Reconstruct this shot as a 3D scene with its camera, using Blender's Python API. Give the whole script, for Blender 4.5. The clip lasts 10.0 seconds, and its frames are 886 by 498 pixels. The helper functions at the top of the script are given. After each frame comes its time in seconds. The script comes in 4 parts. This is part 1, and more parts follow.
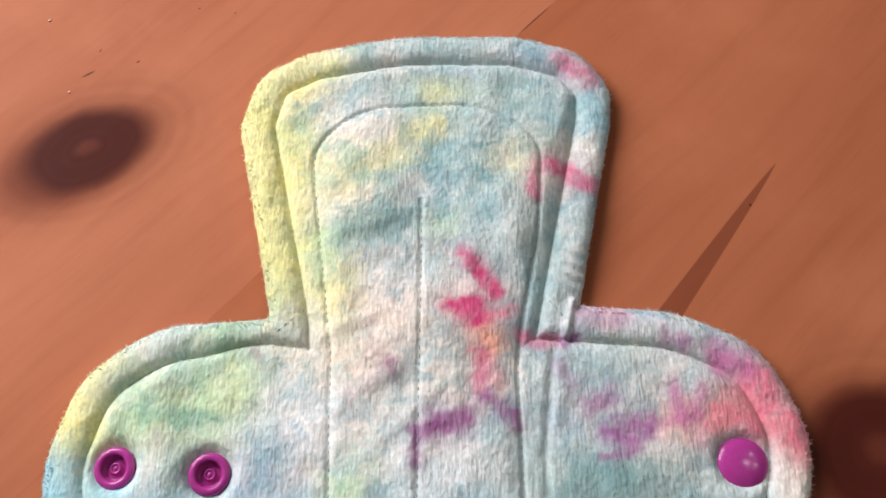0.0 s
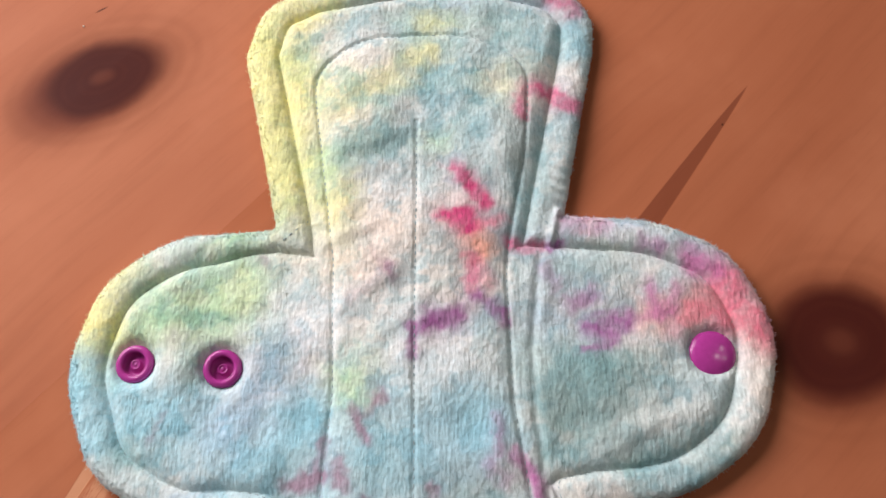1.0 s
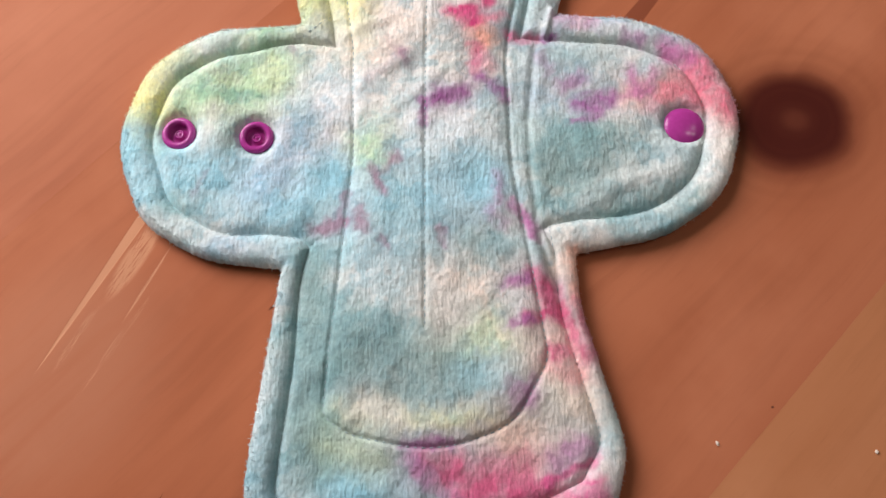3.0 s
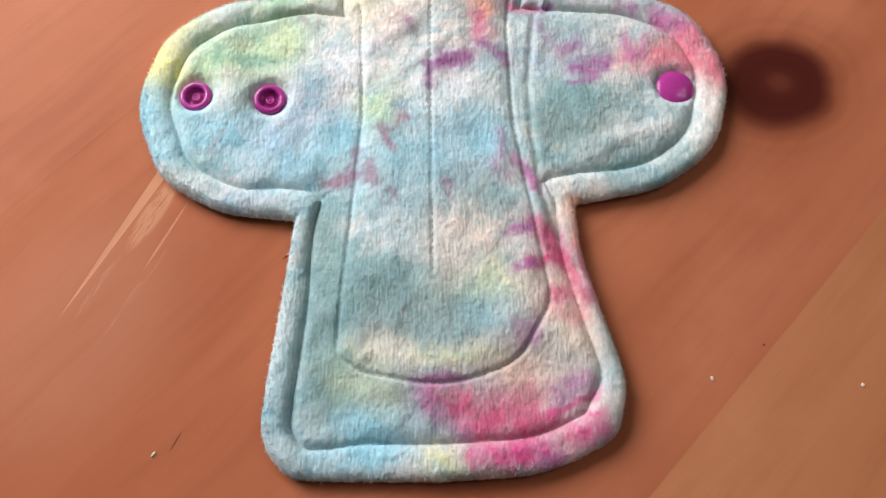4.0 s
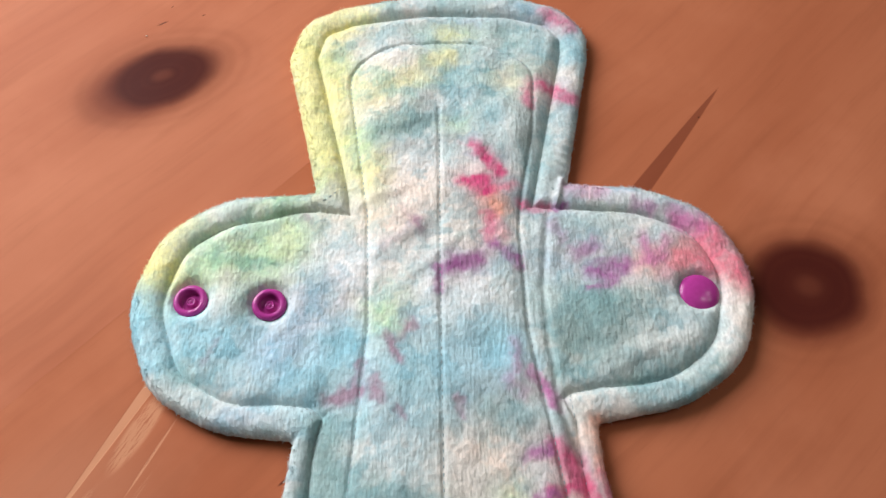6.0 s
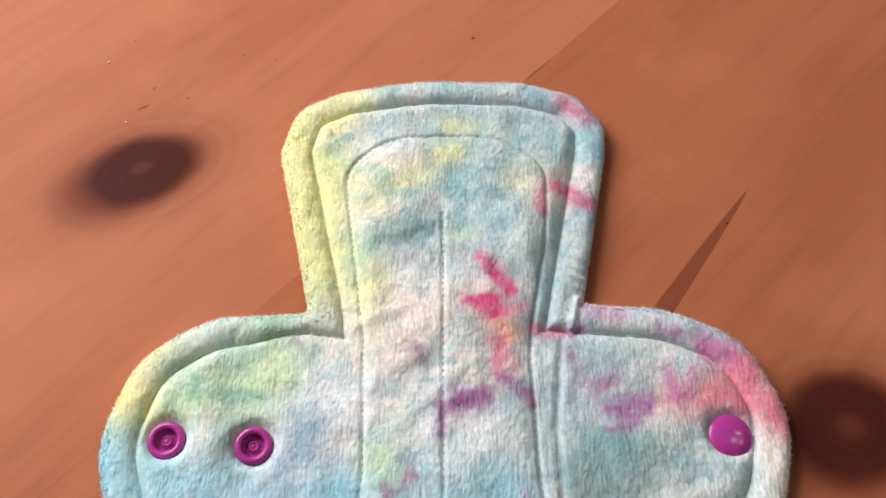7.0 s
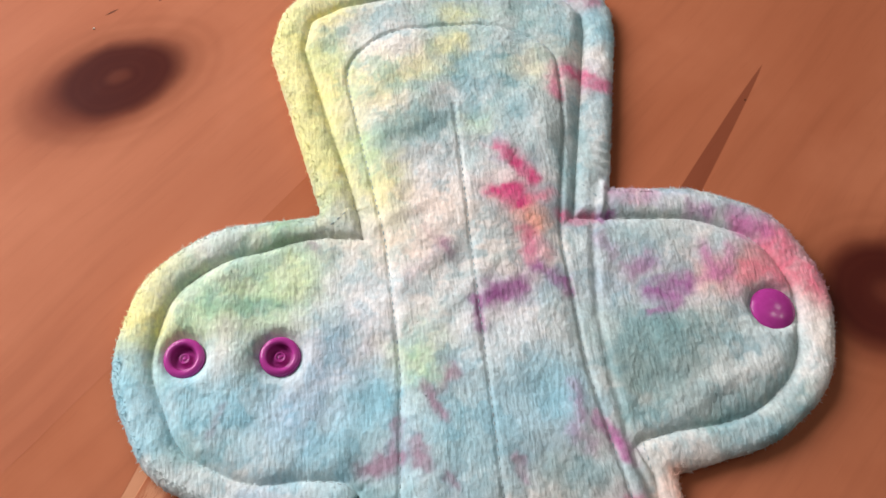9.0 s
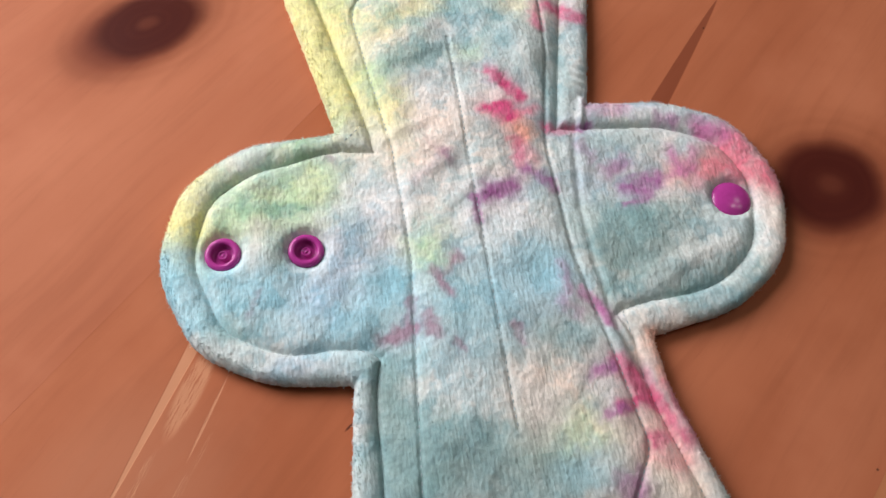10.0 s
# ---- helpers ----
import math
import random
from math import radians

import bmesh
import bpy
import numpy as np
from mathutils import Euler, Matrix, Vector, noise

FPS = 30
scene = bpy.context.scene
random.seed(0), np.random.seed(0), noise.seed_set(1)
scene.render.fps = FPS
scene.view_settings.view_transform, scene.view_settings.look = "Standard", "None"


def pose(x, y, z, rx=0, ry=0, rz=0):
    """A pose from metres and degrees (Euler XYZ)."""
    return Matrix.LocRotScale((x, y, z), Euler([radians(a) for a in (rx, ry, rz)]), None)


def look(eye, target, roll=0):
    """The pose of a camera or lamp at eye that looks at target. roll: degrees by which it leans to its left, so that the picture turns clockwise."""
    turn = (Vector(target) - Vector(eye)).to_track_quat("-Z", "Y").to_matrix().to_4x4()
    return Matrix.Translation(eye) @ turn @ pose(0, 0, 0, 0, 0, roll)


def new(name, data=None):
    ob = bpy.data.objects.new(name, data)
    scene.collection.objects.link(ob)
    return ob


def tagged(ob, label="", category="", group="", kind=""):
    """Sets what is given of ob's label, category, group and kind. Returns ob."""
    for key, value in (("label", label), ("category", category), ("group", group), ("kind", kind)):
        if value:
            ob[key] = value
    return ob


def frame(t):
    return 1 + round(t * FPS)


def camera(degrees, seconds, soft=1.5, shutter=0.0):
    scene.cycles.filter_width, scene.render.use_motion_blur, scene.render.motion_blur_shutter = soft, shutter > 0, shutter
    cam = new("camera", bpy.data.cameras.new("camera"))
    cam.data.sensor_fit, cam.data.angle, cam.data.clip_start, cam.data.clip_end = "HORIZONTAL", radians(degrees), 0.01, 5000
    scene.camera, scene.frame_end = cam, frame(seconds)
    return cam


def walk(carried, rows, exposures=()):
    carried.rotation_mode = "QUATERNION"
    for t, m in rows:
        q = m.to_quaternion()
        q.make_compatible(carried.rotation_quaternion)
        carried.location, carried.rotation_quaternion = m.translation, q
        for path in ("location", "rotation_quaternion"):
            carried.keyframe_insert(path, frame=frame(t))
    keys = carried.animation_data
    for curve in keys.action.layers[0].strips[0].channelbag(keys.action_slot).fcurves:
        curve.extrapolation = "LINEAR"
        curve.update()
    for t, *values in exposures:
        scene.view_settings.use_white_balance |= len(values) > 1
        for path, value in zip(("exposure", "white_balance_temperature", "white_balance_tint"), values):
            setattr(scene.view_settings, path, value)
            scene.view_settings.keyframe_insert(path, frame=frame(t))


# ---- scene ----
cam = camera(55.0, 10.0)
PATH = [
    (0, (0.0158, 0.0228, 0.2252), (-0.0492, 0.7864, -1.6222), -6.52),
    (0.5, (0.013, 0.0096, 0.2296), (-0.0345, 0.7574, -1.6247), -5.28),
    (1, (0.0158, -0.0035, 0.2343), (-0.038, 0.7281, -1.6263), -6.21),
    (1.5, (0.0172, -0.0186, 0.238), (-0.0295, 0.6906, -1.6315), -5.93),
    (2, (0.0123, -0.0343, 0.2437), (-0.0114, 0.6578, -1.6325), -3.80),
    (2.5, (0.0086, -0.0544, 0.2459), (-0.0123, 0.6228, -1.6358), -3.35),
    (3, (0.0081, -0.0711, 0.246), (-0.0152, 0.5949, -1.6397), -3.56),
    (3.2, (0.0072, -0.0799, 0.2459), (-0.0172, 0.597, -1.6359), -3.53),
    (4.3, (0.0005, -0.1019, 0.2499), (0.0251, 0.683, -1.5895), -0.38),
    (4.5, (0.001, -0.1028, 0.2471), (0.0303, 0.7276, -1.5722), -0.12),
    (5, (-0.0003, -0.097, 0.2432), (0.0308, 0.8438, -1.5214), -0.25),
    (5.5, (-0.0012, -0.0848, 0.2428), (0.0294, 0.9059, -1.4944), -0.34),
    (5.7, (-0.0022, -0.079, 0.2432), (0.0264, 0.9294, -1.4837), -0.48),
    (7, (-0.0013, -0.0191, 0.2406), (0.0231, 0.9762, -1.494), -0.12),
    (7.5, (-0.0034, -0.0033, 0.2342), (0.0385, 0.968, -1.5136), 1.29),
    (8, (-0.0122, -0.0008, 0.2219), (0.0563, 0.9033, -1.5608), 2.14),
    (8.5, (-0.02, -0.0103, 0.2171), (0.1098, 0.8741, -1.572), 3.90),
    (9, (-0.0271, -0.0253, 0.219), (0.1425, 0.8581, -1.5673), 4.47),
    (9.5, (-0.0331, -0.047, 0.2263), (0.1632, 0.8394, -1.5558), 4.70),
    (10, (-0.0388, -0.0667, 0.2359), (0.1667, 0.8189, -1.5456), 4.43),
]
EXPOSURES = [(0.0, 0.03, 6450, 10), (2.5, 0.07, 6450, 10), (4.5, 0.21, 6250, 7), (5.5, 0.16, 6250, 6), (7.5, 0.04, 6400, 9), (10.0, 0.0, 6450, 10)]
walk(cam, [(t, look(eye, target, roll)) for t, eye, target, roll in PATH], EXPOSURES)

# ---- world and light ----
TABLE_HEIGHT = 0.75                 # the table's top is z = 0, the floor lies below it
FLOOR_Z = -TABLE_HEIGHT
world = bpy.data.worlds.new("overcast_sky")
world.use_nodes = True
scene.world = world
sky = world.node_tree.nodes.new("ShaderNodeTexSky")
sky.sky_type, sky.sun_disc = "NISHITA", False
sky.sun_elevation, sky.sun_rotation = radians(35), radians(-45)
world.node_tree.links.new(sky.outputs[0], world.node_tree.nodes["Background"].inputs[0])
world.node_tree.nodes["Background"].inputs[1].default_value = 0.1


def area_lamp(name, eye, target, width, height, watts, colour):
    lamp = bpy.data.lights.new(name, "AREA")
    lamp.shape, lamp.size, lamp.size_y, lamp.energy, lamp.color = "RECTANGLE", width, height, watts, colour
    ob = new(name, lamp)
    ob.matrix_world = look(eye, target)
    return ob


area_lamp("window_daylight", (-0.74, 0.72, 0.62), (0.0, 0.05, 0.0), 0.8, 0.75, 21.5, (1.0, 0.945, 0.955))
for bx, by in ((0.80, 0.22), (1.30, 0.12), (1.22, 0.66)):
    shade = bpy.data.lights.new("ceiling_lamp_light", "AREA")
    shade.shape, shade.size, shade.energy, shade.color = "DISK", 0.2, 1.7, (1.0, 0.93, 0.86)
    new("ceiling_lamp_light", shade).matrix_world = look((bx, by, 1.6), (0, 0, 0))


# ---- materials ----
def material(name, roughness=0.6, metallic=0.0):
    m = bpy.data.materials.new(name)
    m.use_nodes = True
    n = m.node_tree
    b = n.nodes["Principled BSDF"]
    b.inputs["Roughness"].default_value, b.inputs["Metallic"].default_value = roughness, metallic
    return m, n, b


def node(n, kind, inputs=(), **props):
    """A node with its properties set and its inputs set or linked."""
    d = n.nodes.new(kind)
    for key, value in props.items():
        setattr(d, key, value)
    for key, value in dict(inputs).items():
        if isinstance(value, bpy.types.NodeSocket):
            n.links.new(value, d.inputs[key])
        else:
            d.inputs[key].default_value = value
    return d


def maths(n, op, a, b=0.0, c=0.0, clamp=False):
    return node(n, "ShaderNodeMath", {0: a, 1: b, 2: c}, operation=op, use_clamp=clamp).outputs[0]


def mixed(n, factor, a, b, blend="MIX"):
    return node(n, "ShaderNodeMix", {0: factor, 6: a, 7: b}, data_type="RGBA", blend_type=blend).outputs[2]


def ramp(n, value, low, high, to_low=0.0, to_high=1.0, kind="SMOOTHSTEP"):
    return node(n, "ShaderNodeMapRange", {0: value, 1: low, 2: high, 3: to_low, 4: to_high}, interpolation_type=kind).outputs[0]


def placed(n, point, x, y, angle, rx, ry):
    """Coordinates in which the ellipse at (x, y) with these half-widths is the unit circle."""
    return node(n, "ShaderNodeMapping", {"Vector": point, "Location": (x, y, 0), "Rotation": (0, 0, radians(angle)), "Scale": (rx, ry, 1)}, vector_type="TEXTURE").outputs[0]


def flat_length(n, v):
    flat = node(n, "ShaderNodeVectorMath", {0: v, 1: (1, 1, 0)}, operation="MULTIPLY").outputs[0]
    return node(n, "ShaderNodeVectorMath", {0: flat}, operation="LENGTH").outputs["Value"]


def wood_material(name, pale, deep):
    """Stained pine, between a pale and a deep tone, with its knots, resin streak, wear and painted window glare."""
    m, n, b = material(name, 0.5)
    b.inputs["Specular IOR Level"].default_value = 0.035
    point = node(n, "ShaderNodeNewGeometry").outputs["Position"]
    shift = node(n, "ShaderNodeObjectInfo").outputs["Random"]
    # slow wander of the grain
    wander = node(n, "ShaderNodeTexNoise", {"Vector": point, "Scale": 9.0, "Detail": 2.0}).outputs["Color"]
    wander = node(n, "ShaderNodeVectorMath", {0: wander, 1: (0.5, 0.5, 0.5)}, operation="SUBTRACT").outputs[0]
    bent = node(n, "ShaderNodeVectorMath", {0: wander, 1: (0.014, 0.014, 0), 2: point}, operation="MULTIPLY_ADD").outputs[0]
    along = node(n, "ShaderNodeMapping", {"Vector": bent, "Rotation": (0, 0, radians(-GRAIN))}, vector_type="POINT").outputs[0]
    offset = node(n, "ShaderNodeCombineXYZ", {0: maths(n, "MULTIPLY", shift, 7.0), 1: maths(n, "MULTIPLY", shift, 3.0)}).outputs[0]
    along = node(n, "ShaderNodeVectorMath", {0: along, 1: offset}, operation="ADD").outputs[0]

    def stretch(sx, sy):
        return node(n, "ShaderNodeMapping", {"Vector": along, "Scale": (sx, sy, 1)}, vector_type="POINT").outputs[0]

    broad = node(n, "ShaderNodeTexNoise", {"Vector": stretch(3.5, 24.0), "Scale": 1.0, "Detail": 3.0, "Roughness": 0.55}).outputs[0]
    grain = node(n, "ShaderNodeTexNoise", {"Vector": stretch(16.0, 170.0), "Scale": 1.0, "Detail": 3.0, "Roughness": 0.55}).outputs[0]
    pores = node(n, "ShaderNodeTexNoise", {"Vector": stretch(90.0, 1100.0), "Scale": 1.0, "Detail": 2.0}).outputs[0]
    blotch = node(n, "ShaderNodeTexNoise", {"Vector": point, "Scale": 16.0, "Detail": 4.0, "Roughness": 0.6}).outputs[0]
    colour = mixed(n, ramp(n, broad, 0.25, 0.75), (*deep, 1), (*pale, 1))
    dark = tuple(0.62 * c for c in deep)
    colour = mixed(n, ramp(n, grain, 0.45, 0.75, 0.0, 0.2), colour, (*dark, 1))
    colour = mixed(n, ramp(n, pores, 0.58, 0.78, 0.0, 0.12), colour, (*dark, 1))
    colour = mixed(n, ramp(n, blotch, 0.48, 0.75, 0.0, 0.35), colour, (pale[0] * 1.2, pale[1] * 1.3, pale[2] * 1.4, 1))
    # knots: soft dark discs with a paler heart and a ring of disturbed grain
    rough = node(n, "ShaderNodeTexNoise", {"Vector": point, "Scale": 60.0, "Detail": 3.0}).outputs["Color"]
    rough = node(n, "ShaderNodeVectorMath", {0: rough, 1: (0.5, 0.5, 0.5)}, operation="SUBTRACT").outputs[0]
    frayed = node(n, "ShaderNodeVectorMath", {0: rough, 1: (0.004, 0.004, 0), 2: point}, operation="MULTIPLY_ADD").outputs[0]
    for kx, ky, turned, rx, ry, heart_size, tail_x, tail_y, tail_size in KNOTS:
        r = flat_length(n, placed(n, frayed, kx, ky, turned, rx, ry))
        tail = flat_length(n, placed(n, frayed, tail_x, tail_y, turned, rx * tail_size, ry * tail_size))
        rings = maths(n, "SINE", maths(n, "MULTIPLY", r, 24.0))
        halo = maths(n, "MULTIPLY", ramp(n, r, 0.9, 1.9, 0.5, 0.0), ramp(n, rings, -1.0, 1.0, 0.6, 0.85))
        colour = mixed(n, halo, colour, (0.22, 0.062, 0.028, 1))
        colour = mixed(n, ramp(n, tail, 0.5, 1.15, 0.75, 0.0), colour, (0.17, 0.040, 0.021, 1))
        body = ramp(n, r, 0.62, 1.16, 0.98, 0.0)
        inner = mixed(n, ramp(n, r, 0.05, heart_size), (0.12, 0.030, 0.017, 1), (0.068, 0.0125, 0.0085, 1))
        inner = mixed(n, ramp(n, r, 0.75, 1.05, 0.0, 0.5), inner, (0.12, 0.026, 0.014, 1))
        inner = mixed(n, ramp(n, rings, 0.0, 1.0, 0.0, 0.12), inner, (0.11, 0.024, 0.013, 1))
        colour = mixed(n, body, colour, inner)

    def wedge(x, y, turned, rx, ry, power):
        """A mark that narrows to a point at its far end."""
        sx, sy, _ = node(n, "ShaderNodeSeparateXYZ", {0: placed(n, point, x, y, turned, rx, ry)}).outputs
        wide = maths(n, "POWER", maths(n, "MULTIPLY", maths(n, "SUBTRACT", 1.0, sx, clamp=True) if power > 1 else maths(n, "MAXIMUM", maths(n, "SUBTRACT", 1.0, sx), 0.0), 0.5), power)
        inside = ramp(n, maths(n, "SUBTRACT", wide, maths(n, "ABSOLUTE", sy)), 0.0, 0.14)
        return maths(n, "MULTIPLY", inside, ramp(n, sx, -1.0, -0.85))

    # a dark resin streak
    colour = mixed(n, maths(n, "MULTIPLY", wedge(*STREAK, 0.6), 0.75), colour, (0.19, 0.048, 0.024, 1))
    # window glare painted as a pale patch, over finish rubbed thin round the scratches
    rubbed_glare = ramp(n, flat_length(n, placed(n, frayed, *RUBBED_GLARE)), 0.3, 1.0, 0.5, 0.0)
    colour = mixed(n, maths(n, "MULTIPLY", rubbed_glare, ramp(n, grain, 0.3, 0.6, 0.7, 1.0)), colour, (0.55, 0.235, 0.135, 1))
    # pale scratches worn through the stain
    worn = maths(n, "MULTIPLY", wedge(*GOUGE, 0.8), ramp(n, grain, 0.3, 0.45, 0.75, 1.0))
    for x, y, turned, rx, ry, cover in SCRATCHES:
        v = placed(n, point, x, y, turned, rx, ry)
        r = flat_length(n, v)
        lines = node(n, "ShaderNodeTexNoise", {"Vector": node(n, "ShaderNodeMapping", {"Vector": v, "Location": (x * 90, 0, 0), "Scale": (2.2, 7.0, 1)}).outputs[0], "Scale": 1.0, "Detail": 6.0, "Roughness": 0.7}).outputs[0]
        mark = maths(n, "MULTIPLY", ramp(n, maths(n, "ADD", lines, cover), 0.48, 0.6), ramp(n, r, 0.6, 1.0, 0.9, 0.0))
        worn = maths(n, "MAXIMUM", worn, mark)
    colour = mixed(n, maths(n, "MULTIPLY", worn, 0.9), colour, (0.63, 0.30, 0.165, 1))
    # dark nicks
    for x, y, turned, rx, ry in NICKS:
        r = flat_length(n, placed(n, point, x, y, turned, rx, ry))
        colour = mixed(n, ramp(n, r, 0.4, 1.0, 0.8, 0.0), colour, (0.06, 0.02, 0.014, 1))
    n.links.new(colour, b.inputs["Base Color"])
    gloss = maths(n, "ADD", ramp(n, blotch, 0.3, 0.7, 0.40, 0.50), maths(n, "MULTIPLY", grain, 0.06))
    n.links.new(gloss, b.inputs["Roughness"])
    height = maths(n, "ADD", maths(n, "MULTIPLY", grain, 0.8), maths(n, "MULTIPLY", pores, 0.2))
    height = maths(n, "SUBTRACT", height, maths(n, "MULTIPLY", worn, 0.4))
    bump = node(n, "ShaderNodeBump", {"Height": height, "Strength": 0.3, "Distance": 0.0006})
    n.links.new(bump.outputs[0], b.inputs["Normal"])
    return m


def cloth_material(name, relief_strength):
    m, n, b = material(name, 0.95)
    dye = node(n, "ShaderNodeAttribute", attribute_name="dye").outputs["Color"]
    point = node(n, "ShaderNodeTexCoord").outputs["Object"]
    mottle = node(n, "ShaderNodeTexNoise", {"Vector": point, "Scale": 1100.0, "Detail": 3.0, "Roughness": 0.7}).outputs[0]
    # terry loops that stand in upright rows
    loops = node(n, "ShaderNodeTexVoronoi", {"Vector": node(n, "ShaderNodeMapping", {"Vector": point, "Scale": (1150, 720, 900)}).outputs[0], "Scale": 1.0, "Randomness": 0.8}, feature="SMOOTH_F1").outputs[0]
    rows = node(n, "ShaderNodeTexNoise", {"Vector": node(n, "ShaderNodeMapping", {"Vector": point, "Scale": (1300, 210, 700)}).outputs[0], "Scale": 1.0, "Detail": 2.0}).outputs[0]
    value = maths(n, "ADD", ramp(n, mottle, 0.3, 0.7, 0.93, 1.07), ramp(n, rows, 0.35, 0.65, -0.06, 0.05))
    colour = node(n, "ShaderNodeHueSaturation", {"Color": dye, "Saturation": 1.0, "Value": value}).outputs[0]
    n.links.new(colour, b.inputs["Base Color"])
    b.inputs["Specular IOR Level"].default_value = 0.15
    b.inputs["Sheen Weight"].default_value, b.inputs["Sheen Roughness"].default_value = 0.25, 0.5
    if relief_strength:
        height = maths(n, "SUBTRACT", maths(n, "ADD", maths(n, "MULTIPLY", mottle, 0.5), maths(n, "MULTIPLY", rows, 1.1)), maths(n, "MULTIPLY", loops, 0.7))
        bump = node(n, "ShaderNodeBump", {"Height": height, "Strength": relief_strength, "Distance": 0.0004})
        n.links.new(bump.outputs[0], b.inputs["Normal"])
    return m


def plain_material(name, colour, roughness, scale=300.0, vary=0.08, relief=0.0, metallic=0.0):
    m, n, b = material(name, roughness, metallic)
    point = node(n, "ShaderNodeTexCoord").outputs["Object"]
    a = node(n, "ShaderNodeTexNoise", {"Vector": point, "Scale": scale, "Detail": 4.0}).outputs[0]
    value = ramp(n, a, 0.25, 0.75, 1.0 - vary, 1.0 + vary)
    n.links.new(node(n, "ShaderNodeHueSaturation", {"Color": (*colour, 1), "Value": value}).outputs[0], b.inputs["Base Color"])
    n.links.new(ramp(n, a, 0.2, 0.8, roughness * 0.85, min(1.0, roughness * 1.15)), b.inputs["Roughness"])
    if relief:
        n.links.new(node(n, "ShaderNodeBump", {"Height": a, "Strength": 0.4, "Distance": relief}).outputs[0], b.inputs["Normal"])
    return m


GRAIN = 45.0                                         # direction of the planks, degrees from x
# knots: place, turn, half-widths, size of the paler heart, place and relative size of the smudge beside it
KNOTS = [(-0.1005, 0.1535, 24, 0.0235, 0.0158, 0.26, -0.1090, 0.1475, 1.08), (0.1185, 0.0560, 15, 0.0212, 0.0190, 0.34, 0.1175, 0.0550, 1.1)]
STREAK = (0.0845, 0.1125, 51.2, 0.0355, 0.0037)
GOUGE = (-0.1010, 0.0073, 240.5, 0.0325, 0.0021)
# ellipse of painted glare and thin finish round the scratches
RUBBED_GLARE = (-0.112, -0.022, 55, 0.060, 0.042)
SCRATCHES = [(-0.0895, 0.0165, 61, 0.0175, 0.0040, 0.09), (-0.0852, 0.0075, 62, 0.0150, 0.0005, 0.1), (-0.1050, -0.0087, 60, 0.0130, 0.0014, 0.0), (-0.093, -0.011, 58, 0.022, 0.0012, -0.03)]
NICKS = [
    (0.0966, 0.1262, 70, 0.0006, 0.0005), (-0.0768, -0.0575, 62, 0.0045, 0.0003), (-0.1043, 0.1807, 30, 0.0030, 0.0005), (-0.0887, 0.1846, 30, 0.0010, 0.0004),
    (0.039, 0.1943, 44, 0.010, 0.0003), (-0.1121, 0.2131, 0, 0.0006, 0.0004), (-0.0706, 0.2046, 0, 0.0005, 0.0004), (-0.0585, 0.2021, 0, 0.0004, 0.0004), (-0.1016, 0.1896, 60, 0.0010, 0.0003),
    (0.098, -0.035, 0, 0.0006, 0.0005), (0.016, 0.211, 20, 0.0011, 0.0009), (0.132, -0.072, 0, 0.0006, 0.0005), (-0.0465, -0.001, 40, 0.0022, 0.0005)]
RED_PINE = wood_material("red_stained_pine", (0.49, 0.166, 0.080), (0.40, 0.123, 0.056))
# upper-left plank: its paler tone also holds the window's gloss as colour
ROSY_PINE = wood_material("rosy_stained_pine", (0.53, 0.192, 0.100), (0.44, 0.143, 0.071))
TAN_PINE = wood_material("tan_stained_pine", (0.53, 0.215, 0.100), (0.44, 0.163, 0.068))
CLOTH = cloth_material("tie_dyed_terry", 0.55)
THREAD = plain_material("cotton_thread", (0.33, 0.42, 0.44), 0.8, 2000, 0.15)
PLASTIC = plain_material("magenta_plastic", (0.42, 0.045, 0.27), 0.2, 700, 0.05)
PLASTIC.node_tree.nodes["Principled BSDF"].inputs["Specular IOR Level"].default_value = 0.35
PALE_CHIP = plain_material("pale_chip", (0.75, 0.62, 0.5), 0.6, 4000, 0.1)
# dark grey, so that the unseen walls and ceiling return little fill light
PAINT = plain_material("wall_paint", (0.20, 0.197, 0.193), 0.85, 6.0, 0.03, 0.001)
FLOORING = plain_material("floor_boards", (0.23, 0.14, 0.08), 0.5, 5.0, 0.2, 0.001)
WHITE_FRAME = plain_material("white_frame", (0.8, 0.8, 0.78), 0.4, 30.0, 0.03)


# ---- mesh helpers ----
def part(name, bm, mat, parent=None, label="", smooth=False):
    mesh = bpy.data.meshes.new(name)
    bm.to_mesh(mesh)
    bm.free()
    return part_mesh(name, mesh, mat, parent, label, smooth)


def part_mesh(name, mesh, mat, parent=None, label="", smooth=False):
    mesh.materials.append(mat)
    if smooth:
        mesh.polygons.foreach_set("use_smooth", [True] * len(mesh.polygons))
    ob = new(name, mesh)
    ob.parent = parent
    return tagged(ob, label)


def box(bm, centre, size, turn=0.0, bevel=0.0):
    made = bmesh.ops.create_cube(bm, size=1.0, matrix=Matrix.Translation(centre) @ pose(0, 0, 0, 0, 0, turn) @ Matrix.Diagonal((*size, 1)))
    if bevel:
        edges = list({e for v in made["verts"] for e in v.link_edges})
        bmesh.ops.bevel(bm, geom=edges, offset=bevel, segments=2, affect="EDGES", profile=0.6)
    return bm


